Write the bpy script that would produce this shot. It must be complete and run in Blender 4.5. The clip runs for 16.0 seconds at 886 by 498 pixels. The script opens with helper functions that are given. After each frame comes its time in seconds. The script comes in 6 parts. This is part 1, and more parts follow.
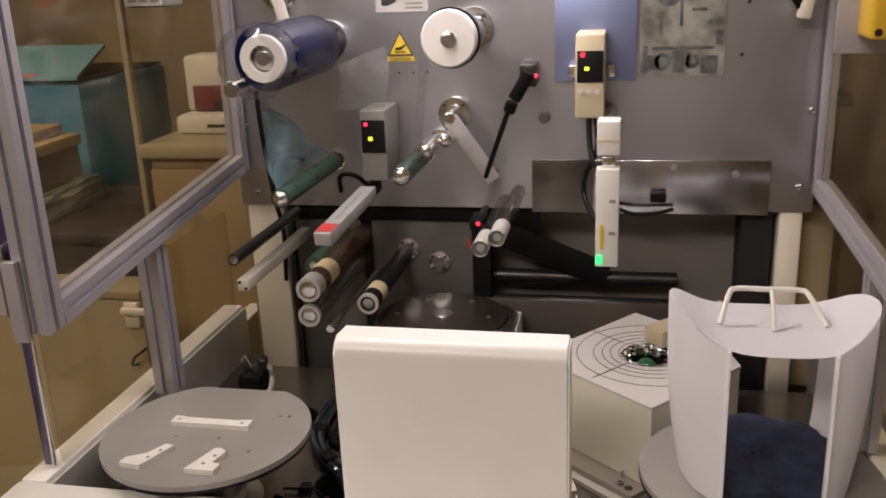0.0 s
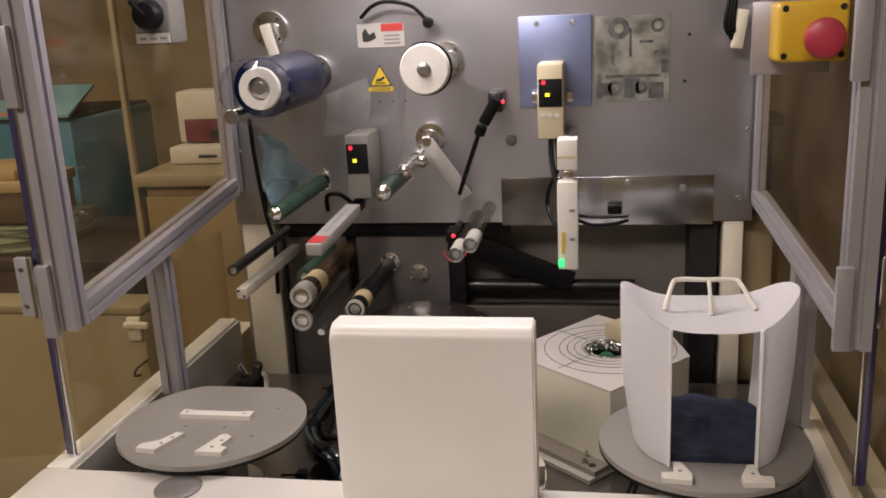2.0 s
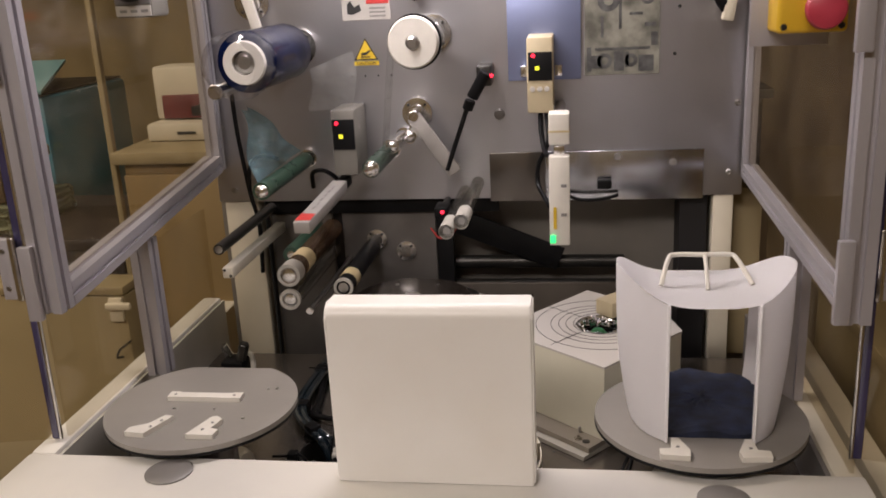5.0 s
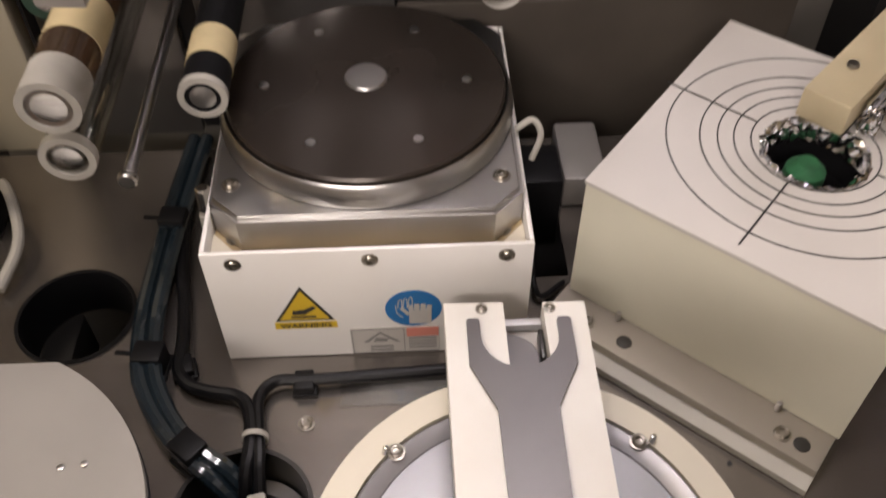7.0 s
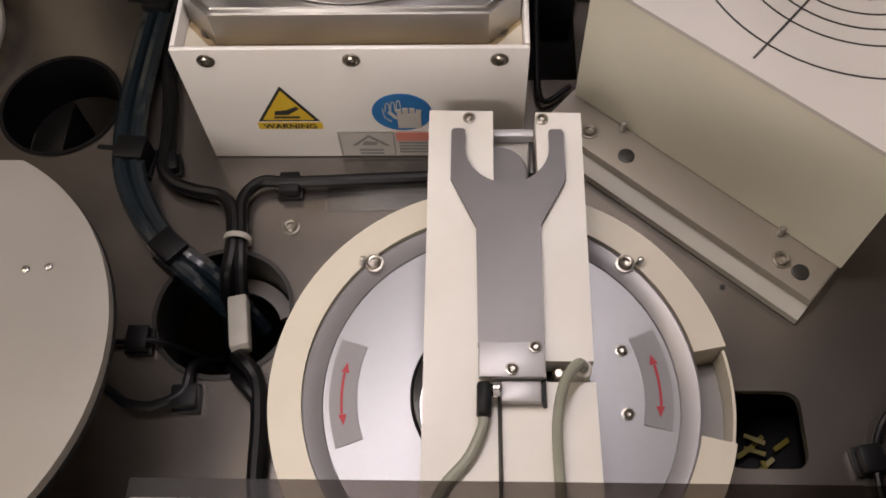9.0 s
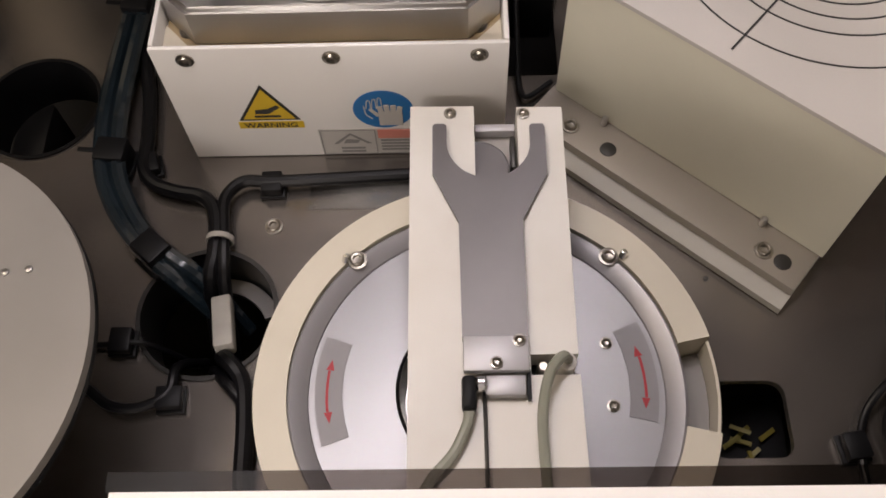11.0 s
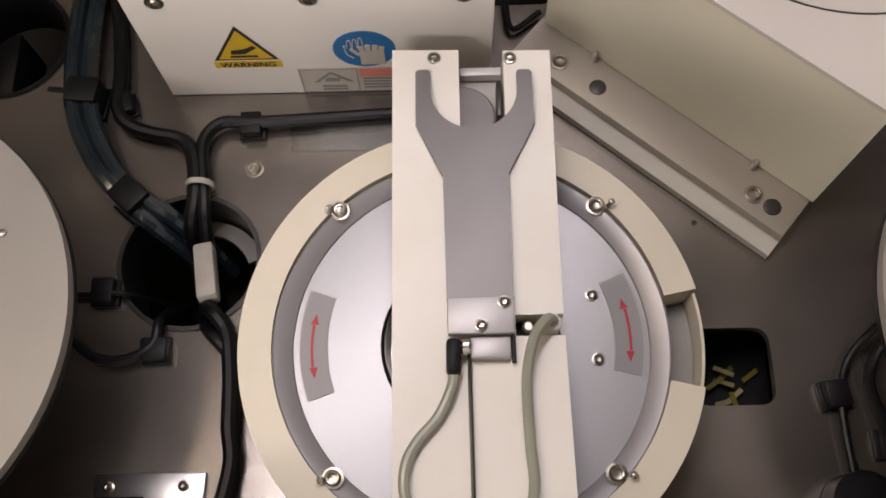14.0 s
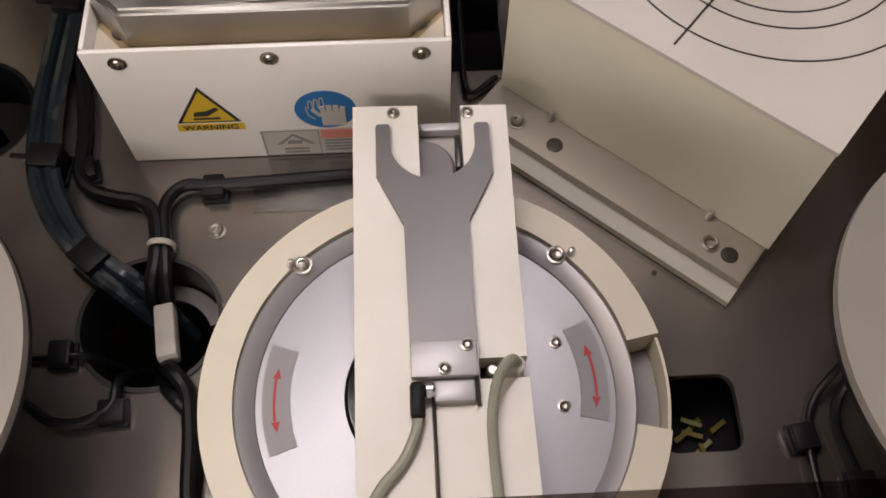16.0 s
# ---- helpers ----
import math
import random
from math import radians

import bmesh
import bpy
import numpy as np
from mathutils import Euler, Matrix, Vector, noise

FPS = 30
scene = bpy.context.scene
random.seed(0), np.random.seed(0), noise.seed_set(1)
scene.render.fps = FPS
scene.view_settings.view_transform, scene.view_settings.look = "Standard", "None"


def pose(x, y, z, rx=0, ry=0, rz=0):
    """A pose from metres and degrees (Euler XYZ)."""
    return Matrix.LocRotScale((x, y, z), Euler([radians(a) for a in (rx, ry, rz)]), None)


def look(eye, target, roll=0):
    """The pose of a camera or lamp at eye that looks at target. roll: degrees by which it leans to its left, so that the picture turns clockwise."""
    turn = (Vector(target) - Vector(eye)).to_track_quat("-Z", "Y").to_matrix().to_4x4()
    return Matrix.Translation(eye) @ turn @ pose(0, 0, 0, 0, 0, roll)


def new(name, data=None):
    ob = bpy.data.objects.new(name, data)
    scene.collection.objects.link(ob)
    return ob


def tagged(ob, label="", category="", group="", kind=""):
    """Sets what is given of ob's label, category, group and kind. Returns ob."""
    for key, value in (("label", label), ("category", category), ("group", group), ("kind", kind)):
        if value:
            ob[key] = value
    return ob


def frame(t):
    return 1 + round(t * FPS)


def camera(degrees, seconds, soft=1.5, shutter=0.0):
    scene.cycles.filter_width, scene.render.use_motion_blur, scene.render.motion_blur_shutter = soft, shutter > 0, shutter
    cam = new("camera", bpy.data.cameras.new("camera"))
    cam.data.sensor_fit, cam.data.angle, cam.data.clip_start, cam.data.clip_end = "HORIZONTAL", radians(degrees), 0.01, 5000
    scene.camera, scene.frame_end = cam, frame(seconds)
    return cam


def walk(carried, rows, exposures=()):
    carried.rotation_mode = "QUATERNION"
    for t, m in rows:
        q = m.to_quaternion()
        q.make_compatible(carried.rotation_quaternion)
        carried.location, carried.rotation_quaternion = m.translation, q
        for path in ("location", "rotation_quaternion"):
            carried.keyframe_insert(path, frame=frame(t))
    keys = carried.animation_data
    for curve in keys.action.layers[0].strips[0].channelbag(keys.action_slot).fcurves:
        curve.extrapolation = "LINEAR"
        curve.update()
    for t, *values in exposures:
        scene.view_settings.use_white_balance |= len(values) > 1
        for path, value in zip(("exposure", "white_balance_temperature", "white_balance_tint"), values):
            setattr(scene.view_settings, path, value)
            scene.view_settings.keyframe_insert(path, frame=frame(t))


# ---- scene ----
cam = camera(52.5, 16.0, soft=1.7, shutter=0.3)
EXPOSURES = [(0, 0.06), (4.7, 0.06), (6.8, 0.14), (7.0, 0.32), (7.5, 0.36), (8.0, 0.16), (8.6, -0.02), (11.3, -0.10), (13, -0.08), (14.5, 0.05), (16, -0.03)]

PATH = [
    (0, (0.1178, -0.6172, 0.4364), (-0.0799, 0.3151, 0.1334), -2.31),
    (0.5, (0.0894, -0.6737, 0.4351), (-0.0342, 0.2785, 0.1556), -2.70),
    (1, (0.1093, -0.7014, 0.4370), (-0.0501, 0.2508, 0.1764), -2.50),
    (1.5, (0.1304, -0.7122, 0.4363), (-0.0437, 0.2397, 0.1840), -2.61),
    (2, (0.1335, -0.7142, 0.4354), (-0.0385, 0.2350, 0.1717), -2.84),
    (2.5, (0.1286, -0.7160, 0.4370), (-0.0407, 0.2347, 0.1770), -3.03),
    (3, (0.1264, -0.7188, 0.4368), (-0.0310, 0.2329, 0.1733), -2.93),
    (3.5, (0.1246, -0.7210, 0.4370), (-0.0285, 0.2318, 0.1748), -3.11),
    (4, (0.1245, -0.7218, 0.4368), (-0.0287, 0.2308, 0.1741), -3.02),
    (4.5, (0.1239, -0.7241, 0.4374), (-0.0260, 0.2276, 0.1692), -2.98),
    (4.7, (0.1227, -0.7244, 0.4366), (-0.0246, 0.2264, 0.1640), -2.93),
    (6.8, (-0.0233, -0.1788, 0.3721), (-0.0614, 0.5476, -0.3142), -1.18),
    (7, (-0.0377, -0.1329, 0.3605), (-0.0110, 0.5307, -0.3871), -0.39),
    (7.5, (-0.0345, -0.1089, 0.3514), (-0.0526, 0.3759, -0.5231), -2.04),
    (8, (-0.0126, -0.1074, 0.3500), (-0.0613, 0.3095, -0.5577), -5.63),
    (8.5, (-0.0096, -0.1103, 0.3518), (-0.0434, 0.3477, -0.5365), -3.31),
    (9, (-0.0099, -0.1110, 0.3509), (-0.0446, 0.3515, -0.5350), -3.69),
    (11.5, (-0.0074, -0.1147, 0.3495), (-0.0268, 0.3498, -0.5358), -3.14),
    (12, (-0.0067, -0.1163, 0.3513), (-0.0292, 0.3479, -0.5342), -3.56),
    (12.5, (-0.0064, -0.1150, 0.3516), (-0.0278, 0.3451, -0.5360), -3.35),
    (13, (-0.0062, -0.1051, 0.3530), (-0.0391, 0.3087, -0.5568), -4.26),
    (13.5, (-0.0066, -0.0891, 0.3533), (-0.0174, 0.2573, -0.5847), -2.42),
    (14, (-0.0054, -0.0859, 0.3549), (-0.0185, 0.2588, -0.5837), -3.18),
    (14.5, (-0.0035, -0.0939, 0.3540), (-0.0042, 0.2938, -0.5678), -1.65),
    (15, (-0.0013, -0.0997, 0.3492), (0.0023, 0.3109, -0.5626), -1.61),
    (15.5, (-0.0010, -0.1035, 0.3489), (0.0127, 0.3243, -0.5549), -1.06),
    (16, (-0.0033, -0.1052, 0.3479), (0.0212, 0.3440, -0.5452), 0.43),
]
walk(cam, [(t, look(eye, target, roll)) for t, eye, target, roll in PATH], EXPOSURES)

# ---- world and light ----
world = bpy.data.worlds.new("world")
scene.world = world
world.use_nodes = True
world.node_tree.nodes["Background"].inputs[0].default_value = (0.9, 0.8, 0.66, 1)
world.node_tree.nodes["Background"].inputs[1].default_value = 0.04


def area_lamp(name, eye, target, size_x, size_y, watts, colour):
    data = bpy.data.lights.new(name, "AREA")
    data.shape, data.size, data.size_y, data.energy, data.color = "RECTANGLE", size_x, size_y, watts, colour
    ob = new(name, data)
    ob.matrix_world = look(eye, target)
    return ob


# the strip lamp of the machine above the panel, and two unseen fill lamps added to brighten the room
area_lamp("machine_strip_light", (-0.045, 0.130, 0.565), (-0.040, 0.125, 0.0), 0.38, 0.03, 1.72, (1.0, 0.90, 0.92))
area_lamp("room_fill_light", (-0.60, -1.75, 1.62), (-0.1, -0.6, 0.0), 1.3, 0.40, 45.0, (1.0, 0.885, 0.82))
area_lamp("room_fill_light", (-1.25, 0.15, 1.62), (-1.25, 0.3, 0.0), 1.2, 0.35, 15.0, (1.0, 0.86, 0.72))


# ---- materials ----
def material(name, colour, rough=0.5, metal=0.0, vary=0.12, scale=40.0, bump=0.05, fine=600.0, stain=None, object_vary=0.0, coat=0.0, spec=0.5):
    m = bpy.data.materials.new(name)
    m.use_nodes = True
    nt = m.node_tree
    n, l = nt.nodes, nt.links
    b = n["Principled BSDF"]
    b.inputs["Metallic"].default_value = metal
    b.inputs["Coat Weight"].default_value = coat
    b.inputs["Specular IOR Level"].default_value = spec
    tc = n.new("ShaderNodeTexCoord")
    big = n.new("ShaderNodeTexNoise")
    big.inputs["Scale"].default_value, big.inputs["Detail"].default_value = scale, 6
    small = n.new("ShaderNodeTexNoise")
    small.inputs["Scale"].default_value, small.inputs["Detail"].default_value = fine, 3
    l.new(tc.outputs["Object"], big.inputs["Vector"])
    l.new(tc.outputs["Object"], small.inputs["Vector"])
    ramp = n.new("ShaderNodeValToRGB")
    ramp.color_ramp.elements[0].position, ramp.color_ramp.elements[1].position = 0.32, 0.68
    dark = stain or tuple(c * (1 - vary) for c in colour)
    light = tuple(min(1, c * (1 + vary * 0.5)) for c in colour)
    ramp.color_ramp.elements[0].color, ramp.color_ramp.elements[1].color = (*dark, 1), (*light, 1)
    l.new(big.outputs["Fac"], ramp.inputs["Fac"])
    mix = n.new("ShaderNodeMix")
    mix.data_type, mix.blend_type = "RGBA", "MULTIPLY"
    mix.inputs["Factor"].default_value = 0.25
    l.new(ramp.outputs["Color"], mix.inputs["A"])
    l.new(small.outputs["Color"], mix.inputs["B"])
    hs = n.new("ShaderNodeMix")
    hs.data_type, hs.blend_type = "RGBA", "MIX"
    hs.inputs["Factor"].default_value = 0.72
    l.new(mix.outputs["Result"], hs.inputs["A"])
    l.new(ramp.outputs["Color"], hs.inputs["B"])
    out = hs.outputs["Result"]
    if object_vary:
        info, hv = n.new("ShaderNodeObjectInfo"), n.new("ShaderNodeHueSaturation")
        mr = n.new("ShaderNodeMapRange")
        mr.inputs["To Min"].default_value, mr.inputs["To Max"].default_value = 1 - object_vary, 1 + object_vary
        l.new(info.outputs["Random"], mr.inputs["Value"])
        l.new(mr.outputs["Result"], hv.inputs["Value"])
        l.new(out, hv.inputs["Color"])
        out = hv.outputs["Color"]
    l.new(out, b.inputs["Base Color"])
    rr = n.new("ShaderNodeMapRange")
    rr.inputs["To Min"].default_value, rr.inputs["To Max"].default_value = max(0.02, rough - 0.09), min(1, rough + 0.09)
    l.new(big.outputs["Fac"], rr.inputs["Value"])
    l.new(rr.outputs["Result"], b.inputs["Roughness"])
    if bump:
        bp = n.new("ShaderNodeBump")
        bp.inputs["Strength"].default_value, bp.inputs["Distance"].default_value = bump, 0.001
        l.new(small.outputs["Fac"], bp.inputs["Height"])
        l.new(bp.outputs["Normal"], b.inputs["Normal"])
    return m


def brushed(name, colour, rough, stretch, metal=1.0):
    """Metal with a brushed grain that runs along one axis."""
    m = material(name, colour, rough, metal, vary=0.10, scale=9, bump=0.0)
    nt = m.node_tree
    n, l = nt.nodes, nt.links
    tc, mp, tx, bp = n.new("ShaderNodeTexCoord"), n.new("ShaderNodeMapping"), n.new("ShaderNodeTexNoise"), n.new("ShaderNodeBump")
    mp.inputs["Scale"].default_value = stretch
    tx.inputs["Scale"].default_value, tx.inputs["Detail"].default_value = 6.0, 4
    bp.inputs["Strength"].default_value, bp.inputs["Distance"].default_value = 0.10, 0.0006
    l.new(tc.outputs["Object"], mp.inputs["Vector"])
    l.new(mp.outputs["Vector"], tx.inputs["Vector"])
    l.new(tx.outputs["Fac"], bp.inputs["Height"])
    l.new(bp.outputs["Normal"], n["Principled BSDF"].inputs["Normal"])
    return m


def clear(name, tint, gloss=0.07, rough=0.03, haze=0.0, haze_colour=(0.6, 0.5, 0.35)):
    """Thin clear sheet: mostly transparent, with a little gloss and a film of dirt."""
    m = bpy.data.materials.new(name)
    m.use_nodes = True
    nt = m.node_tree
    n, l = nt.nodes, nt.links
    n.remove(n["Principled BSDF"])
    out = n["Material Output"]
    tr, gl, df = n.new("ShaderNodeBsdfTransparent"), n.new("ShaderNodeBsdfGlossy"), n.new("ShaderNodeBsdfDiffuse")
    tr.inputs[0].default_value = (*tint, 1)
    gl.inputs["Roughness"].default_value = rough
    df.inputs[0].default_value = (*haze_colour, 1)
    m1, m2 = n.new("ShaderNodeMixShader"), n.new("ShaderNodeMixShader")
    m1.inputs[0].default_value = gloss
    l.new(tr.outputs[0], m1.inputs[1])
    l.new(gl.outputs[0], m1.inputs[2])
    tx, ra, tc = n.new("ShaderNodeTexNoise"), n.new("ShaderNodeMapRange"), n.new("ShaderNodeTexCoord")
    tx.inputs["Scale"].default_value, tx.inputs["Detail"].default_value = 14, 5
    ra.inputs["From Min"].default_value, ra.inputs["From Max"].default_value = 0.35, 0.75
    ra.inputs["To Max"].default_value = haze
    l.new(tc.outputs["Object"], tx.inputs["Vector"])
    l.new(tx.outputs["Fac"], ra.inputs["Value"])
    l.new(ra.outputs["Result"], m2.inputs[0])
    l.new(m1.outputs[0], m2.inputs[1])
    l.new(df.outputs[0], m2.inputs[2])
    l.new(m2.outputs[0], out.inputs["Surface"])
    return m


def frosted(name, colour, see=0.18):
    m = clear(name, (0.9, 0.9, 0.9), 0.05, 0.35)
    nt = m.node_tree
    n, l = nt.nodes, nt.links
    b, tl, mx, m3 = n.new("ShaderNodeBsdfDiffuse"), n.new("ShaderNodeBsdfTranslucent"), n.new("ShaderNodeMixShader"), n.new("ShaderNodeMixShader")
    b.inputs[0].default_value = tl.inputs[0].default_value = (*colour, 1)
    mx.inputs[0].default_value, m3.inputs[0].default_value = 0.22, 1 - see
    old = n["Material Output"].inputs["Surface"].links[0].from_socket
    l.new(b.outputs[0], mx.inputs[1])
    l.new(tl.outputs[0], mx.inputs[2])
    l.new(old, m3.inputs[1])
    l.new(mx.outputs[0], m3.inputs[2])
    l.new(m3.outputs[0], n["Material Output"].inputs["Surface"])
    return m


def glow(name, colour, strength):
    m = bpy.data.materials.new(name)
    m.use_nodes = True
    b = m.node_tree.nodes["Principled BSDF"]
    b.inputs["Base Color"].default_value = (*colour, 1)
    b.inputs["Emission Color"].default_value = (*colour, 1)
    b.inputs["Emission Strength"].default_value = strength
    return m


CREAM = material("cream_powder_coat", (0.72, 0.66, 0.53), 0.42, vary=0.06, scale=18, bump=0.06, fine=1500)
HOUSING = material("pale_housing_paint", (0.71, 0.685, 0.56), 0.45, vary=0.05, scale=18, bump=0.06, fine=1500)
# white paint darkened to hold down the strip light on the lid
LID = material("darkened_lid_paint", (0.55, 0.52, 0.485), 0.42, vary=0.05, scale=14, bump=0.06, fine=1500)
PLINTH = material("grey_beige_plinth_paint", (0.44, 0.42, 0.37), 0.45, vary=0.10, scale=22, bump=0.05, fine=1200)
ARM_WHITE = material("off_white_arm_paint", (0.76, 0.74, 0.69), 0.40, vary=0.05, scale=22, bump=0.06, fine=1800, stain=(0.71, 0.675, 0.605))
RING_CREAM = material("yellowed_cream_paint", (0.62, 0.575, 0.47), 0.42, vary=0.07, scale=20, bump=0.06, fine=1500)
WHITE = material("white_powder_coat", (0.84, 0.82, 0.79), 0.36, vary=0.03, scale=16, bump=0.06, fine=1800, stain=(0.82, 0.79, 0.745))
DECK = material("grey_deck_paint", (0.255, 0.230, 0.210), 0.23, metal=0.82, vary=0.22, scale=13, bump=0.04, fine=1400)
PANEL = brushed("brushed_panel_aluminium", (0.52, 0.515, 0.54), 0.40, (4, 60, 160), metal=0.85)
STEEL = brushed("brushed_steel", (0.52, 0.51, 0.50), 0.30, (30, 30, 30))
MIRROR = brushed("polished_stainless", (0.60, 0.62, 0.68), 0.22, (40, 2, 3))
CHROME = material("chrome", (0.80, 0.79, 0.78), 0.22, 1.0, vary=0.1, scale=60, bump=0.0)
ALU = brushed("anodised_extrusion", (0.53, 0.51, 0.545), 0.34, (60, 60, 3), metal=0.45)
ALU_DARK = material("extrusion_groove", (0.16, 0.15, 0.16), 0.5, 0.6, scale=40)
DISC = brushed("satin_disc_aluminium", (0.310, 0.305, 0.316), 0.40, (20, 20, 20), metal=0.8)
SATIN = brushed("satin_clamp_aluminium", (0.50, 0.49, 0.50), 0.46, (20, 60, 20), metal=0.4)
GREY_ANOD = material("grey_anodised", (0.150, 0.140, 0.140), 0.40, 0.45, vary=0.06, scale=50, bump=0.02, fine=2500)
PLATE = material("grey_turntable_paint", (0.29, 0.272, 0.25), 0.42, 0.12, vary=0.08, scale=22, bump=0.04, fine=1800)
LIGHT_GREY = material("light_grey_label", (0.23, 0.22, 0.23), 0.5, 0.2, vary=0.05, scale=60)
BLACK = material("black_plastic", (0.008, 0.008, 0.009), 0.45, vary=0.2, scale=60, bump=0.03, spec=0.16)
SCREW = material("dull_bright_screw", (0.36, 0.335, 0.295), 0.30, 1.0, vary=0.25, scale=300, bump=0.0)
RING_GREY = brushed("grey_clamp_ring", (0.34, 0.33, 0.345), 0.42, (20, 20, 20), metal=0.5)
RUBBER = material("black_cable_sleeve", (0.005, 0.005, 0.006), 0.38, vary=0.3, scale=90, bump=0.12, fine=900, spec=0.22)
# near black: the shade inside holes and cavity is put into this colour
HOLE = material("dark_cavity_shade", (0.010, 0.009, 0.010), 0.6, vary=0.2, scale=20)
DARK_STEEL = material("blackened_steel", (0.06, 0.058, 0.055), 0.32, 0.7, vary=0.2, scale=25)
MACHINE_GREY = material("dull_machine_plate", (0.25, 0.235, 0.225), 0.42, 0.25, vary=0.12, scale=14)
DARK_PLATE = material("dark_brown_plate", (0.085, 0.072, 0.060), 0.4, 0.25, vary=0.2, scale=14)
DULL_STRIP = brushed("dull_stainless_strip", (0.20, 0.185, 0.17), 0.30, (3, 40, 40))
# darker version of the dull machine plate
LOWER_PLATE = material("dark_machine_plate", (0.150, 0.140, 0.132), 0.38, 0.35, vary=0.25, scale=16)
# the housing's warm reflection is mixed into this metal colour
FLANGE = brushed("warm_reflection_flange", (0.37, 0.335, 0.29), 0.36, (30, 30, 30), metal=0.6)
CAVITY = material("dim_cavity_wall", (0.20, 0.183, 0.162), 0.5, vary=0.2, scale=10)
LEDGE = material("pale_ledge_paint", (0.76, 0.735, 0.685), 0.42, vary=0.06, scale=14, bump=0.06, fine=1500)
HOTPLATE = material("dark_coated_heating_plate", (0.045, 0.036, 0.030), 0.22, 0.4, vary=0.2, scale=12, bump=0.0)
DULL_SLEEVE = material("dull_white_sleeve", (0.40, 0.38, 0.34), 0.5, vary=0.12, scale=70)
BAR_GREY = material("pale_grey_bar", (0.34, 0.32, 0.30), 0.5, vary=0.1, scale=70)
NYLON = material("white_nylon", (0.70, 0.67, 0.61), 0.5, vary=0.05, scale=70, bump=0.05)
TAN = material("tan_rubber_band", (0.55, 0.45, 0.26), 0.6, vary=0.12, scale=80)
BLUE_FILM = material("dark_blue_film", (0.002, 0.006, 0.036), 0.16, vary=0.5, scale=22, bump=0.35, fine=70, spec=0.16)
GREEN_SLEEVE = material("green_roller_sleeve", (0.028, 0.062, 0.042), 0.3, vary=0.2, scale=60)
GREEN_BALL = material("green_felt_pad", (0.02, 0.12, 0.045), 0.8, vary=0.3, scale=120, bump=0.3)
YELLOW = material("yellow_enclosure", (0.72, 0.45, 0.03), 0.4, vary=0.06, scale=40)
LABEL_YELLOW = material("yellow_label", (0.66, 0.45, 0.03), 0.45, vary=0.04, scale=60)
RED = material("faded_red_mushroom", (0.48, 0.045, 0.075), 0.38, vary=0.12, scale=60)
ARROW_RED = material("dark_red_arrow_print", (0.36, 0.02, 0.03), 0.5, vary=0.05)
LABEL_RED = material("red_print", (0.55, 0.05, 0.045), 0.5, vary=0.05)
DARK_RED = material("dark_red_panel", (0.16, 0.03, 0.03), 0.5, vary=0.2)
WARM_WHITE = material("aged_white_plastic", (0.58, 0.54, 0.45), 0.5, vary=0.1, scale=60)
LABEL_WHITE = material("white_label", (0.50, 0.475, 0.44), 0.45, vary=0.05, scale=70)
LABEL_BLUE = material("blue_label", (0.02, 0.16, 0.42), 0.4, vary=0.05, scale=70)
INK = material("black_ink", (0.025, 0.025, 0.025), 0.5, vary=0.1)
INK_GREY = material("grey_ink", (0.24, 0.23, 0.22), 0.5, vary=0.1)
BLUE_PLATE = brushed("blue_anodised_plate", (0.26, 0.30, 0.48), 0.36, (8, 50, 60), metal=0.7)
NAVY = material("navy_felt", (0.012, 0.018, 0.045), 0.85, vary=0.75, scale=60, bump=0.4, fine=300)
BEIGE_CASE = material("beige_sensor_case", (0.52, 0.44, 0.29), 0.45, vary=0.06, scale=60)
GREY_CASE = material("grey_sensor_case", (0.18, 0.17, 0.15), 0.45, vary=0.06, scale=60)
TUBE = material("clear_green_hose", (0.31, 0.315, 0.255), 0.2, vary=0.1, scale=60, bump=0.0, coat=0.4)
HOSE = material("teal_pneumatic_hose", (0.013, 0.021, 0.028), 0.16, vary=0.3, scale=50, bump=0.0, coat=0.6)
BRASS = material("yellow_scraps", (0.20, 0.165, 0.03), 0.5, vary=0.3, scale=90)
INSULATION = material("tan_insulation_board", (0.46, 0.35, 0.20), 0.8, vary=0.3, scale=60, bump=0.4, fine=400)
FOIL = material("crumpled_foil", (0.85, 0.85, 0.86), 0.12, 1.0, vary=0.1, scale=90, bump=0.9, fine=140)
TAN_CABINET = material("tan_laminate", (0.27, 0.185, 0.08), 0.45, vary=0.12, scale=5, bump=0.02)
CREAM_CABINET = material("cream_cabinet_paint", (0.36, 0.29, 0.165), 0.5, vary=0.1, scale=5, bump=0.02)
CLOTH = material("grey_green_cloth", (0.22, 0.24, 0.15), 0.9, vary=0.35, scale=30, bump=0.3, fine=300)
DARK_WOOD = material("dark_brown_wood", (0.13, 0.085, 0.05), 0.6, vary=0.3, scale=14, bump=0.1, fine=160)
TROLLEY = material("dark_brown_trolley_paint", (0.045, 0.032, 0.026), 0.5, vary=0.4, scale=14, bump=0.05)
LABEL_PINK = material("faded_red_strip", (0.60, 0.22, 0.17), 0.5, vary=0.1)
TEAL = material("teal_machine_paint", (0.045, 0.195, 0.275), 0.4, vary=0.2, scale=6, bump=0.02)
# paler teal than the bin body
TEAL_TOP = material("pale_teal_cover", (0.20, 0.40, 0.43), 0.5, vary=0.12, scale=10)
WOOD = material("plywood", (0.48, 0.34, 0.16), 0.6, vary=0.2, scale=16, bump=0.15, fine=160)
ROOM_WALL = material("stained_beige_wall", (0.42, 0.32, 0.16), 0.8, vary=0.35, scale=4, bump=0.1, fine=90)
ROOM_FLOOR = material("worn_brown_floor", (0.20, 0.14, 0.085), 0.6, vary=0.3, scale=5)
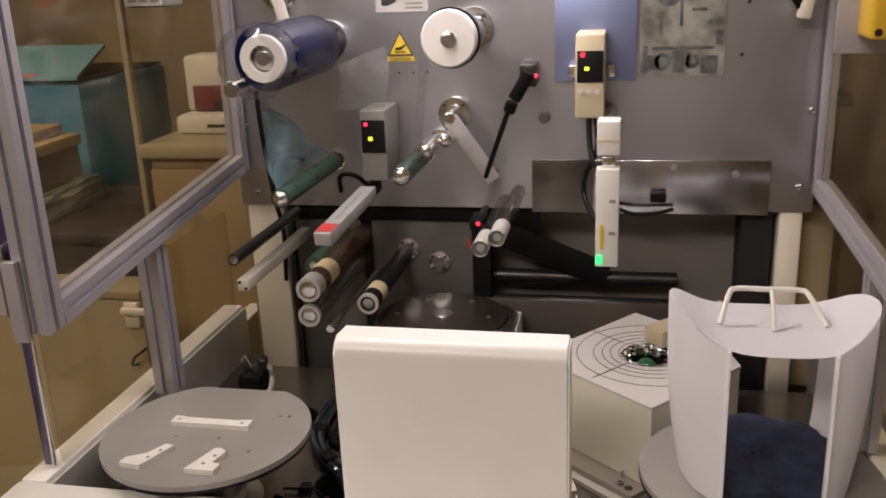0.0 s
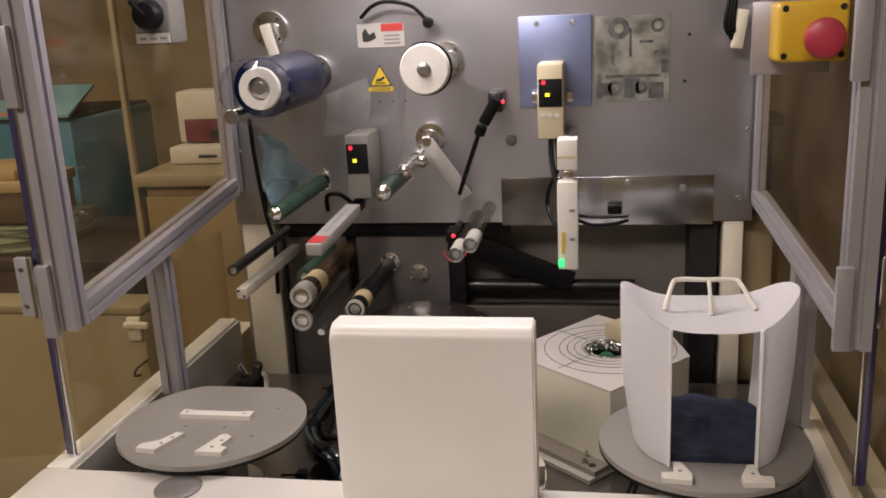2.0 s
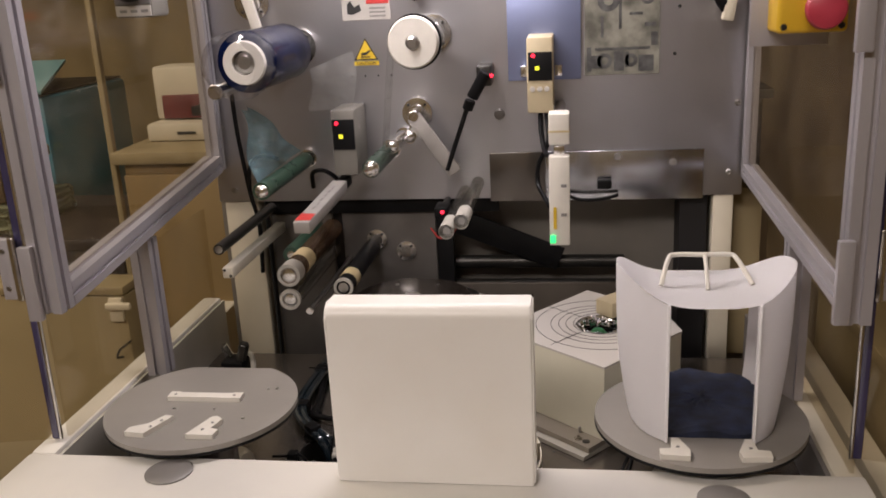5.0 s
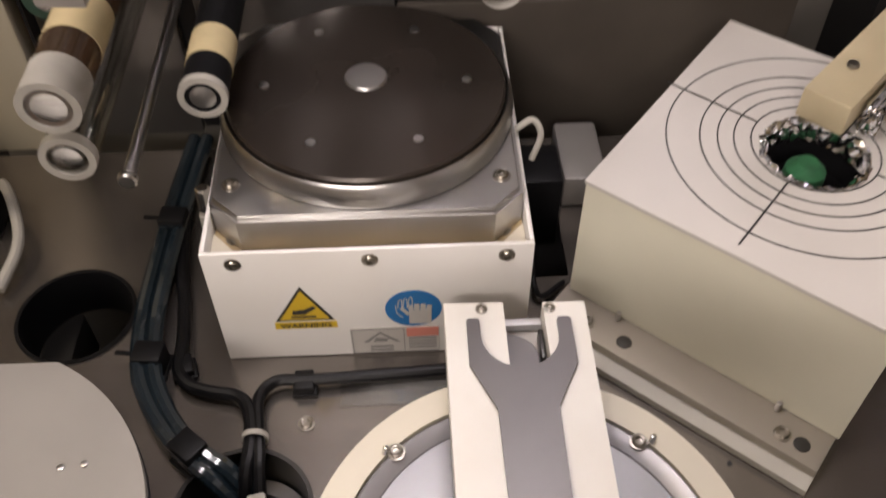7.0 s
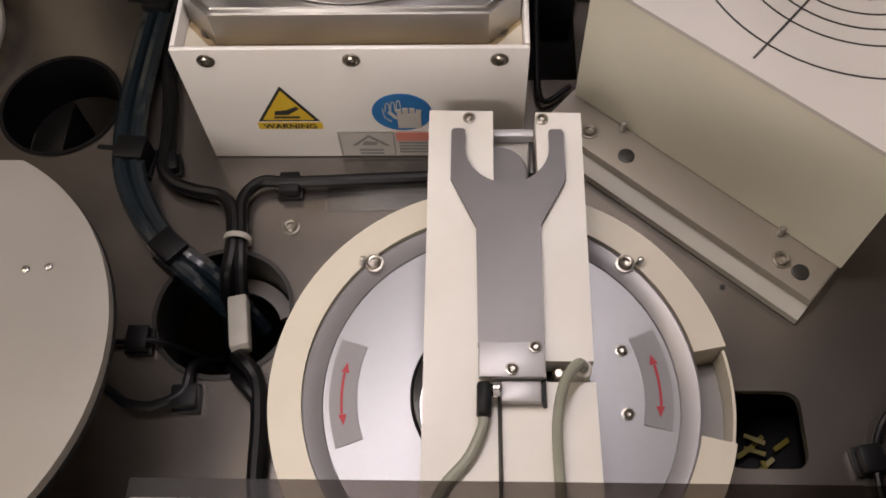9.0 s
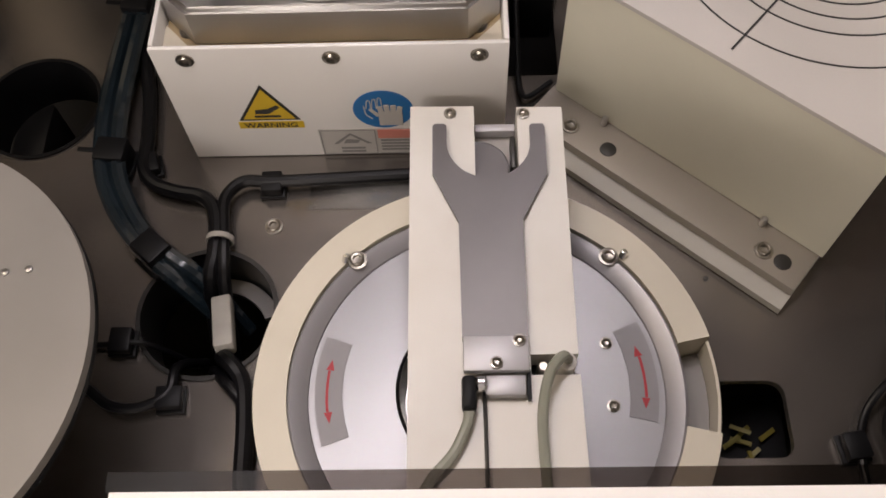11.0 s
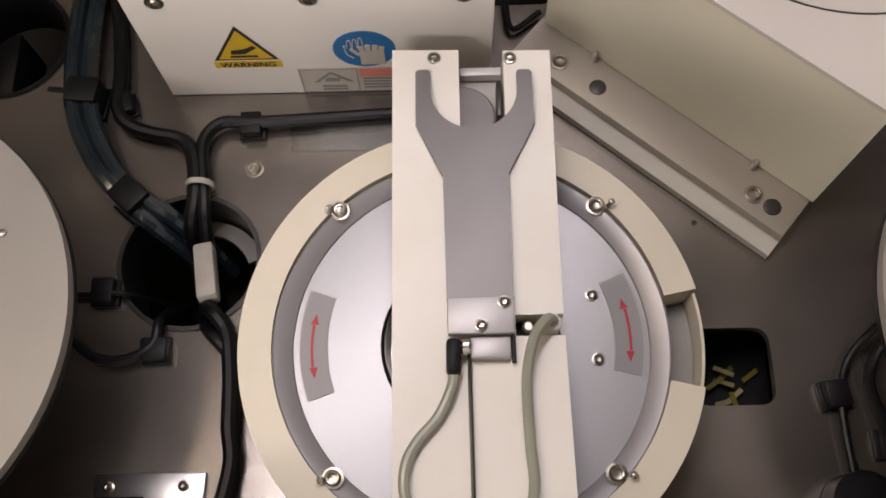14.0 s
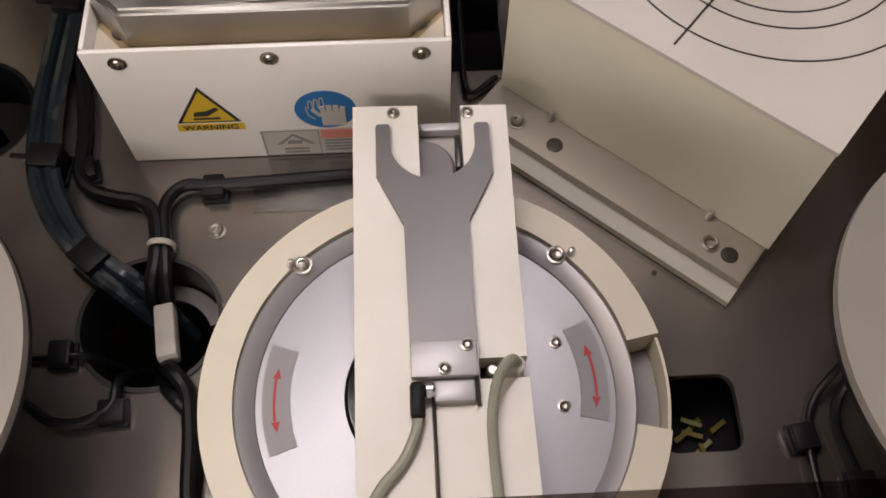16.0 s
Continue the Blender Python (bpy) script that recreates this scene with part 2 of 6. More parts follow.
CEILING = material("off_white_ceiling", (0.62, 0.58, 0.5), 0.8, vary=0.1, scale=5)
BROWN = material("brown_board", (0.21, 0.155, 0.105), 0.55, vary=0.25, scale=6)
ACRYLIC = clear("clear_acrylic", (0.95, 0.93, 0.88), 0.06, 0.02, 0.09, (0.34, 0.26, 0.14))
# blue glare of the sheet edge is put into this dark colour
ACRYLIC_EDGE = material("acrylic_edge", (0.05, 0.045, 0.11), 0.12, vary=0.3, scale=20, bump=0, coat=1.0)
SMOKE = clear("smoked_acrylic", (0.46, 0.43, 0.41), 0.008, 0.3)
AMBER_TUBE = clear("amber_clear_sleeve", (0.60, 0.47, 0.37), 0.14, 0.12, 0.30, (0.30, 0.20, 0.13))
GLASS_TUBE = clear("clear_plastic_tube", (0.82, 0.82, 0.80), 0.22, 0.08)
FILM = clear("thin_blue_green_film", (0.66, 0.82, 0.88), 0.24, 0.22, 0.45, (0.34, 0.52, 0.58))
CLEAR_WRAP = clear("crumpled_clear_wrap", (0.94, 0.94, 0.95), 0.16, 0.10, 0.10, (0.7, 0.7, 0.7))
PALE_FILM = clear("pale_clear_film", (0.92, 0.92, 0.92), 0.06, 0.22, 0.25, (0.7, 0.7, 0.68))
FROST = frosted("frosted_acrylic", (0.96, 0.95, 0.97), 0.04)
LED_RED = glow("red_led", (1.0, 0.02, 0.05), 2.2)
LED_GREEN = glow("green_led", (0.04, 0.9, 0.22), 1.2)
LED_YELLOW = glow("yellow_led", (0.75, 0.7, 0.03), 1.2)


# ---- mesh helpers ----
def box(bm, x0, x1, y0, y1, z0, z1, bevel=0.0, m=None, segs=2):
    got = bmesh.ops.create_cube(bm, size=1.0)
    vs = got["verts"]
    bmesh.ops.scale(bm, vec=(x1 - x0, y1 - y0, z1 - z0), verts=vs)
    bmesh.ops.translate(bm, vec=((x0 + x1) / 2, (y0 + y1) / 2, (z0 + z1) / 2), verts=vs)
    if bevel:
        es = list({e for v in vs for e in v.link_edges})
        r = bmesh.ops.bevel(bm, geom=es, offset=bevel, segments=segs, affect="EDGES", profile=0.5)
        vs = list({v for f in r["faces"] for v in f.verts} | {v for v in vs if v.is_valid})
    if m is not None:
        bmesh.ops.transform(bm, matrix=m, verts=vs)
    return bm


def lathe(bm, profile, segs=48, m=None, closed=False):
    """Turn (radius, height) pairs round z."""
    rings = []
    for r, z in profile:
        if r < 1e-6:
            rings.append([bm.verts.new((0, 0, z))])
        else:
            rings.append([bm.verts.new((r * math.cos(2 * math.pi * k / segs), r * math.sin(2 * math.pi * k / segs), z)) for k in range(segs)])
    pairs = list(zip(rings, rings[1:])) + ([(rings[-1], rings[0])] if closed else [])
    for a, b in pairs:
        for k in range(segs):
            j = (k + 1) % segs
            if len(a) == 1 and len(b) == 1:
                continue
            if len(a) == 1:
                bm.faces.new((a[0], b[j], b[k]))
            elif len(b) == 1:
                bm.faces.new((a[k], a[j], b[0]))
            else:
                bm.faces.new((a[k], a[j], b[j], b[k]))
    vs = [v for r in rings for v in r]
    if m is not None:
        bmesh.ops.transform(bm, matrix=m, verts=vs)
    return bm


def along(a, b):
    """A matrix that carries z from a towards b."""
    d = Vector(b) - Vector(a)
    return Matrix.Translation(a) @ d.to_track_quat("Z", "Y").to_matrix().to_4x4()


def rod(bm, a, b, r, segs=20, edge=0.0008):
    h = (Vector(b) - Vector(a)).length
    e = min(edge, r * 0.4)
    return lathe(bm, [(0, 0), (r - e, 0), (r, e), (r, h - e), (r - e, h), (0, h)], segs, along(a, b))


def pipe(bm, a, b, r, inner, segs=24):
    h = (Vector(b) - Vector(a)).length
    return lathe(bm, [(inner, 0), (r, 0), (r, h), (inner, h)], segs, along(a, b), closed=True)


def smooth_path(points, steps=7):
    p = [Vector(q) for q in points]
    p = [2 * p[0] - p[1]] + p + [2 * p[-1] - p[-2]]
    out = []
    for a, b, c, d in zip(p, p[1:], p[2:], p[3:]):
        for k in range(steps):
            t = k / steps
            out.append(0.5 * (2 * b + (c - a) * t + (2 * a - 5 * b + 4 * c - d) * t * t + (3 * b - a - 3 * c + d) * t ** 3))
    return out + [p[-2]]


def sweep(bm, points, r, segs=10, steps=7):
    """A round cable through the points."""
    path = smooth_path(points, steps)
    rings, side = [], None
    for k, p in enumerate(path):
        d = (path[min(k + 1, len(path) - 1)] - path[max(k - 1, 0)]).normalized()
        if side is None:
            side = d.orthogonal().normalized()
        side = (side - d * side.dot(d)).normalized()
        up = d.cross(side)
        rings.append([bm.verts.new(p + r * (math.cos(2 * math.pi * j / segs) * side + math.sin(2 * math.pi * j / segs) * up)) for j in range(segs)])
    for a, b in zip(rings, rings[1:]):
        for j in range(segs):
            bm.faces.new((a[j], a[(j + 1) % segs], b[(j + 1) % segs], b[j]))
    bm.faces.new(rings[0][::-1])
    bm.faces.new(rings[-1])
    return bm


def slab(bm, loops, z0, z1, m=None):
    """A flat plate of the first outline with the others cut out of it, between two heights."""
    edges, before = [], set(bm.verts)
    for loop in loops:
        vs = [bm.verts.new((x, y, z1)) for x, y in loop]
        edges += [bm.edges.new((vs[k], vs[(k + 1) % len(vs)])) for k in range(len(vs))]
    got = bmesh.ops.triangle_fill(bm, use_beauty=True, use_dissolve=False, edges=edges)
    faces = [g for g in got["geom"] if isinstance(g, bmesh.types.BMFace)]
    bmesh.ops.recalc_face_normals(bm, faces=faces)
    ext = bmesh.ops.extrude_face_region(bm, geom=faces, use_keep_orig=True)
    low = [g for g in ext["geom"] if isinstance(g, bmesh.types.BMVert)]
    bmesh.ops.translate(bm, vec=(0, 0, z0 - z1), verts=low)
    mine = [v for v in bm.verts if v not in before]
    if m is not None:
        bmesh.ops.transform(bm, matrix=m, verts=mine)
    return bm


def circle(cx, cy, r, n=40, a0=0.0, a1=360.0):
    full = abs(a1 - a0) >= 360
    return [(cx + r * math.cos(radians(a0 + (a1 - a0) * k / (n if full else n - 1))), cy + r * math.sin(radians(a0 + (a1 - a0) * k / (n if full else n - 1)))) for k in range(n)]


def rounded(x0, x1, y0, y1, r, n=5):
    return (circle(x1 - r, y1 - r, r, n, 0, 90) + circle(x0 + r, y1 - r, r, n, 90, 180)
            + circle(x0 + r, y0 + r, r, n, 180, 270) + circle(x1 - r, y0 + r, r, n, 270, 360))


def arc_band(cx, cy, r0, r1, a0, a1, n=24):
    return circle(cx, cy, r1, n, a0, a1) + circle(cx, cy, r0, n, a0, a1)[::-1]


def part(name, bm, mat, parent=None, label="", smooth=True):
    me = bpy.data.meshes.new(name)
    bmesh.ops.recalc_face_normals(bm, faces=bm.faces[:])
    bm.to_mesh(me)
    bm.free()
    me.materials.append(mat)
    if smooth:
        for p in me.polygons:
            p.use_smooth = True
        me.set_sharp_from_angle(angle=radians(32))
    ob = new(name, me)
    if parent is not None:
        ob.parent = parent
    return tagged(ob, label)


def thing(name, label, category, group="", kind=""):
    return tagged(new(name), label, category, group, kind)


def B():
    return bmesh.new()


# upright frames: local x to the right, local y up, local z towards the viewer
def facing(x, y, z):
    return Matrix.Translation((x, y, z)) @ Matrix.Rotation(radians(90), 4, "X")


def screw(parent, x, y, z, r=0.0034, up=(0, 0, 1), mat=None, h=0.0022):
    """Socket-head screw with a washer and a hexagonal recess."""
    bm = B()
    m = along((x, y, z), Vector((x, y, z)) + Vector(up))
    lathe(bm, [(0, 0.0), (r * 1.35, 0.0), (r * 1.35, 0.0006), (r, 0.0007), (r, h - 0.0006), (r - 0.0006, h), (r * 0.60, h - 0.0001), (r * 0.52, h * 0.3), (0, h * 0.2)], 18, m)
    return part("screw", bm, mat or SCREW, parent, "bright socket-head screw")


# ---- the room round the machine ----
def wall(name, x0, x1, y0, y1, z0, z1, mat, label, category="wall"):
    return tagged(part(name, box(B(), x0, x1, y0, y1, z0, z1), mat, None, smooth=False), label, category, kind="structure")


wall("floor", -2.6, 2.2, -2.6, 2.6, -0.95, -0.90, ROOM_FLOOR, "worn brown workshop floor", "floor")
wall("ceiling", -2.6, 2.2, -2.6, 2.6, 1.66, 1.72, CEILING, "plain off-white workshop ceiling", "ceiling")
wall("wall_west", -2.66, -2.6, -2.6, 2.6, -0.9, 1.66, ROOM_WALL, "stained beige workshop wall")
wall("wall_east", 2.2, 2.26, -2.6, 2.6, -0.9, 1.66, ROOM_WALL, "stained beige workshop wall")
wall("wall_north", -2.6, 2.2, 2.6, 2.66, -0.9, 1.66, ROOM_WALL, "stained beige workshop wall")
wall("wall_south", -2.6, 2.2, -2.66, -2.6, -0.9, 1.66, ROOM_WALL, "stained beige workshop wall")


def cabinet(x0, x1, y0, y1, z1, body, label, knobs=(), top=None):
    c = thing("cabinet", label, "cabinet")
    part("body", box(B(), x0, x1, y0, y1, -0.9, z1 - 0.02, 0.004), body, c)
    part("top", box(B(), x0 - 0.012, x1 + 0.012, y0 - 0.014, y1, z1 - 0.019, z1, 0.003), top or CREAM_CABINET, c, "pale worktop edge")
    n = max(1, len(knobs))
    for k, (kx, kz) in enumerate(knobs):
        a, b = x0 + (x1 - x0) * k / n, x0 + (x1 - x0) * (k + 1) / n
        d = part("door", box(B(), a + 0.004, b - 0.004, y0 - 0.012, y0 + 0.001, -0.85, z1 - 0.035, 0.002), body, c, "flat cabinet door")
        part("knob", lathe(B(), [(0, 0.016), (0.007, 0.014), (0.009, 0.009), (0.004, 0.004), (0.004, -0.002)], 16, facing(kx, y0 - 0.012, kz)), BLACK, d, "small dark knob")
    return c


cabinet(-0.556, -0.10, 0.55, 0.95, 0.205, TAN_CABINET, "tan laminate cabinet with a pale worktop", ((-0.50, 0.125), (-0.30, 0.125)))
jamb = tagged(part("upright_post", box(B(), -0.578, -0.569, 0.55, 0.562, -0.90, 0.95, 0.002), CREAM_CABINET), "tan upright post beside the cabinet", "post")
low = thing("cabinet", "low cream cabinet beside the machine", "cabinet")
part("body", box(B(), -1.30, -0.426, 0.26, 0.31, -0.9, 0.080, 0.004), CREAM_CABINET, low)
part("top", box(B(), -1.30, -0.426, 0.2585, 0.31, 0.0805, 0.092, 0.003), CREAM_CABINET, low, "pale top board")
latch = thing("cabinet_latch", "small cream latch on the cabinet front", "latch")
part("latch_plate", box(B(), -0.446, -0.428, 0.2540, 0.2597, 0.048, 0.079, 0.002), CREAM, latch)
part("latch_lever", box(B(), -0.447, -0.414, 0.2460, 0.2535, 0.066, 0.075, 0.003, None), CREAM, latch)
hook = tagged(part("wire_hook", sweep(B(), [(-0.440, 0.2590, 0.000), (-0.441, 0.2480, 0.004), (-0.436, 0.2470, 0.014), (-0.428, 0.2480, 0.020), (-0.427, 0.2590, 0.021)], 0.0016), DARK_STEEL), "dark bent wire hook on the cabinet front", "hook")

teal = thing("teal_bin", "large teal grey bin with a tilted pale teal lid", "bin")
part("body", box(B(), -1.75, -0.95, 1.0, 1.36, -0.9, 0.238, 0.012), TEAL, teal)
# flat black sheet imitates the shaded interior; the body is closed
part("inside_shade", box(B(), -1.74, -0.957, 1.008, 1.352, 0.2385, 0.2425, 0.001), BLACK, teal, "black sheet for the shaded inside of the bin")
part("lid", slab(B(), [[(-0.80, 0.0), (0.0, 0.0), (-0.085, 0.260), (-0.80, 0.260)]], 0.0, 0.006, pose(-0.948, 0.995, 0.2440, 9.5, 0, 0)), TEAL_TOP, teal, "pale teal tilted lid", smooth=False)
part("lid_label", box(B(), -0.30, -0.10, 0.004, 0.030, 0.0063, 0.0068, 0, pose(-0.948, 0.995, 0.2440, 9.5, 0, 0)), LABEL_PINK, teal, "faded red strip on the lid")
part("indicator", rod(B(), (-1.06, 0.999, 0.11), (-1.06, 0.994, 0.11), 0.006), LABEL_RED, teal, "small red indicator")
trolley = thing("dark_trolley", "dark brown low trolley in front of the bin", "trolley")
part("body", box(B(), -1.1780, -0.6080, 0.60, 0.90, -0.895, 0.035, 0.004), TROLLEY, trolley)
part("top", box(B(), -1.1880, -0.6000, 0.592, 0.905, 0.0355, 0.055, 0.003), TROLLEY, trolley)
bm = box(B(), -1.1180, -0.8000, 0.615, 0.81, 0.0558, 0.104, 0.012)
bmesh.ops.subdivide_edges(bm, edges=bm.edges[:], cuts=4, use_grid_fill=True)
crng = random.Random(21)
for v in bm.verts:
    if v.co.z > 0.06:
        v.co += Vector((crng.uniform(-1, 0.6), crng.uniform(-1, 1), crng.uniform(-1, 0.2))) * 0.008
tagged(part("folded_cloth", bm, CLOTH), "folded grey green cloth on the trolley", "cloth")
crate = thing("wooden_crate", "plywood crate with a pale lid on the folded cloth", "crate")
part("body", box(B(), -1.1080, -0.8260, 0.642, 0.785, 0.1045, 0.158, 0.003), DARK_WOOD, crate, "brown crate side")
part("rim", box(B(), -1.1130, -0.8210, 0.637, 0.790, 0.1585, 0.178, 0.003), WOOD, crate, "pale plywood rim")
part("lid", box(B(), -1.0980, -0.8480, 0.650, 0.780, 0.1785, 0.196, 0.004), WOOD, crate, "pale plywood lid")

dev = thing("white_device", "small white device standing on the cabinet worktop", "device")
part("body", box(B(), -0.547, -0.420, 0.62, 0.72, 0.2055, 0.234, 0.006), CREAM, dev)
part("upright", box(B(), -0.545, -0.425, 0.66, 0.72, 0.2345, 0.318, 0.006), CREAM, dev)
part("red_panel", box(B(), -0.530, -0.455, 0.652, 0.6595, 0.2365, 0.274, 0.003), DARK_RED, dev, "dark red front panel")
part("slot", box(B(), -0.495, -0.465, 0.617, 0.6195, 0.217, 0.221), INK, dev)

board = thing("brown_board", "tall dark brown board standing beside the machine", "board")
part("panel", box(B(), 0.52, 0.56, 0.62, 1.6, -0.9, 0.9, 0.004), BROWN, board)
chair = thing("plywood_stand", "pale plywood stand with a cut-out opening", "stand")
part("panel", slab(B(), [[(0, -0.9), (0.62, -0.9), (0.62, 0.20), (0.22, 0.22), (0.14, 0.16)], [(0.26, 0.10), (0.26, 0.17), (0.50, 0.17), (0.50, 0.10)]], 0, 0.02, facing(0.40, 0.085, 0)), WOOD, chair)

cabinet(0.47, 1.30, 0.10, 0.60, 0.0, CREAM_CABINET, "low tan cabinet beside the brown board", ())

# ---- machine base ----
base = tagged(new("machine_base"), "cream painted sheet-metal machine base with front ledge", "machine", kind="structure")
part("ledge", box(B(), -0.345, 0.330, -0.235, -0.078, 0.045, 0.062, 0.003), LEDGE, base, "pale cream front ledge")
part("front_skirt", box(B(), -0.343, 0.328, -0.232, -0.214, -0.90, 0.0445, 0.003), CREAM, base)
part("ledge_back", box(B(), -0.342, 0.327, -0.084, -0.0785, 0.0005, 0.0445), DECK, base)
part("sill_west", box(B(), -0.345, -0.322, -0.0775, 0.305, 0.02, 0.062, 0.003), LEDGE, base, "pale cream side sill")
part("sill_east", box(B(), 0.316, 0.338, -0.0775, 0.305, 0.0, 0.046, 0.003), CREAM, base, "cream side sill")
part("side_plate_west", box(B(), -0.3215, -0.3185, -0.0775, 0.305, -0.02, 0.058), PLINTH, base)
part("side_plate_east", box(B(), 0.3115, 0.3155, -0.0775, 0.305, -0.02, 0.042), MACHINE_GREY, base)
for sx in (-0.41, 0.40):
    part("side_wall", box(B(), sx - 0.012, sx + 0.012, -0.20, 0.60, -0.90, -0.03, 0.003), CREAM, base)
part("floor_pan", box(B(), -0.40, 0.39, -0.21, 0.60, -0.14, -0.13), HOLE, base, "floor pan below the deck, blackened for the dark holes")

deck = part("deck", slab(B(), [[(-0.318, -0.078), (0.311, -0.078), (0.311, 0.2735), (-0.318, 0.2735)], circle(-0.2115, 0.151, 0.0295), circle(-0.117, 0.0410, 0.0290),
                               rounded(0.088, 0.1205, -0.0235, 0.0080, 0.006), rounded(0.012, 0.040, 0.165, 0.262, 0.002)], -0.004, 0.0), DECK, None, smooth=False)
tagged(deck, "grey painted metal deck with round cable holes", "deck", kind="structure")
# both hole linings are darkened to carry the shade inside
part("hole_rim", lathe(B(), [(0.0295, -0.030), (0.0285, -0.030), (0.0285, 0.0012), (0.0305, 0.0012), (0.0305, 0.0)], 40, pose(-0.117, 0.0410, 0)), DARK_STEEL, deck, "metal rim of the cable hole, darkened for the shade inside")
part("hole_rim", lathe(B(), [(0.029, -0.030), (0.028, -0.030), (0.028, 0.0010), (0.0300, 0.0010), (0.0300, 0.0)], 40, pose(-0.2115, 0.151, 0)), BLACK, deck)
part("bin", box(B(), 0.084, 0.130, -0.030, 0.014, -0.040, -0.036), BLACK, deck, "black scrap bin below the opening")
rng = random.Random(4)
scraps = B()
for k in range(8):
    box(scraps, -0.0045, 0.0045, -0.0010, 0.0010, 0, 0.0006, 0, pose(rng.uniform(0.104, 0.123), rng.uniform(-0.018, -0.002), -0.036 + 0.0008 * k, rng.uniform(-20, 20), rng.uniform(-20, 20), rng.uniform(0, 180)))
tagged(part("yellow_scraps", scraps, BRASS), "small yellow offcuts lying in the black bin", "scraps", kind="stuff")
part("deck_screw_hole", lathe(B(), [(0, 0.0006), (0.0011, 0.0006), (0.0012, 0)], 12, pose(0.096, 0.054, 0)), INK, deck)
# grey arc piece below the rear rim of the hole
part("hole_crescent", slab(B(), [arc_band(-0.117, 0.041, 0.0205, 0.0275, 20, 100, 16)], -0.026, -0.023), MACHINE_GREY, deck, "grey crescent piece inside the hole", smooth=False)
part("under_sheet", box(B(), -0.239, -0.222, 0.126, 0.176, -0.060, -0.030, 0.001), DARK_STEEL, deck, "grey sheet seen inside the hole")
screw(deck, -0.092, 0.083, 0.0, 0.0030)
screw(deck, 0.068, -0.0, 0.0, 0.0028)
part("tape_patch", box(B(), -0.077, -0.026, 0.0915, 0.1100, 0.0004, 0.0008, 0), PALE_FILM, deck, "strip of clear adhesive tape")

# ---- back panel and the cavity below it ----
back = part("wall_panel", box(B(), -0.305, 0.300, 0.298, 0.306, 0.186, 0.80, 0.0015), PANEL)
tagged(back, "brushed aluminium back panel of the machine", "panel", kind="structure")
part("dull_strip", box(B(), 0.022, 0.0845, 0.2955, 0.2978, 0.183, 0.239, 0.0006), DULL_STRIP, back, "dull dark strip")
part("polished_strip", box(B(), 0.085, 0.258, 0.2955, 0.2978, 0.183, 0.239, 0.0008), MIRROR, back, "polished stainless strip")
for hx, hz in ((0.143, 0.371), (0.139, 0.322), (-0.13, 0.33), (-0.115, 0.33), (-0.1, 0.33), (-0.085, 0.33)):
    part("panel_hole", rod(B(), (hx + (0.085 if hx > 0 else 0), 0.2975, hz + (0.02 if hx > 0 else 0)), (hx + (0.085 if hx > 0 else 0), 0.2985, hz + (0.02 if hx > 0 else 0)), 0.0019 if hx > 0 else 0.0012, 12), INK, back)
for hx, hz in ((0.285, 0.212), (0.292, 0.288), (-0.292, 0.275), (-0.285, 0.20), (0.225, 0.225), (0.165, 0.232)):
    screw(back, hx, 0.298 if hx > 0.26 or hx < 0 else 0.2955, hz, 0.0030, (0, -1, 0), STEEL)
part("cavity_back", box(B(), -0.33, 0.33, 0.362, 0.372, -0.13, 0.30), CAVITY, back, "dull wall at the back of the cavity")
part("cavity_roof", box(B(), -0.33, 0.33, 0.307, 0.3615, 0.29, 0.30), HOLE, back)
part("post", box(B(), -0.300, -0.258, 0.300, 0.330, -0.02, 0.1855, 0.002), CREAM, back, "cream upright post")
part("post", box(B(), 0.270, 0.292, 0.300, 0.330, -0.02, 0.1855, 0.002), CREAM, back, "cream upright post")
part("post", box(B(), 0.294, 0.330, 0.332, 0.3615, -0.02, 0.1855, 0.002), CREAM_CABINET, back)
part("lower_plate", box(B(), -0.248, -0.172, 0.312, 0.318, -0.02, 0.168, 0.002), LOWER_PLATE, back, "dark dull machine plate")
part("lower_plate", box(B(), -0.160, -0.046, 0.312, 0.318, 0.02, 0.168, 0.002), LOWER_PLATE, back, "dark dull machine plate")
part("cross_rail", box(B(), -0.250, 0.03, 0.307, 0.311, 0.168, 0.1855, 0.001), BLACK, back, "black cross rail")
# black filler painted in for the shade between the lower plates
part("slot_shade", box(B(), -0.172, -0.160, 0.319, 0.325, -0.02, 0.20), HOLE, back)
dg = math.degrees(math.atan2(-0.05, 0.125))
part("diagonal_plate", box(B(), 0, 0.145, 0, 0.004, -0.016, 0.013, 0.001, pose(-0.034, 0.320, 0.160, 0, -dg, 0)), BLACK, back, "black diagonal plate")
part("dark_post", box(B(), -0.046, -0.026, 0.312, 0.325, -0.02, 0.165, 0.002), BLACK, back)
part("beam", rod(B(), (-0.05, 0.335, 0.098), (0.175, 0.335, 0.098), 0.008), DARK_STEEL, back, "blackened steel cross rod")
part("beam", rod(B(), (-0.05, 0.325, 0.070), (0.175, 0.325, 0.070), 0.009), DARK_STEEL, back, "blackened steel cross rod")
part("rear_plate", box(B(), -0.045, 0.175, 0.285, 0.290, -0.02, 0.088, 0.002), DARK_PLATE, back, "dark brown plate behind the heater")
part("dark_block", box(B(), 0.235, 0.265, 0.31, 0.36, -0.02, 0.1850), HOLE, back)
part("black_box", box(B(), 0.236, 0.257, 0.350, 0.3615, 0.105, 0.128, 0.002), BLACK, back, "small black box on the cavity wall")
# black filler painted in for the shaded gap beside the post
part("gap_shade", box(B(), -0.251, -0.2490, 0.3005, 0.311, -0.02, 0.1855), HOLE, back)


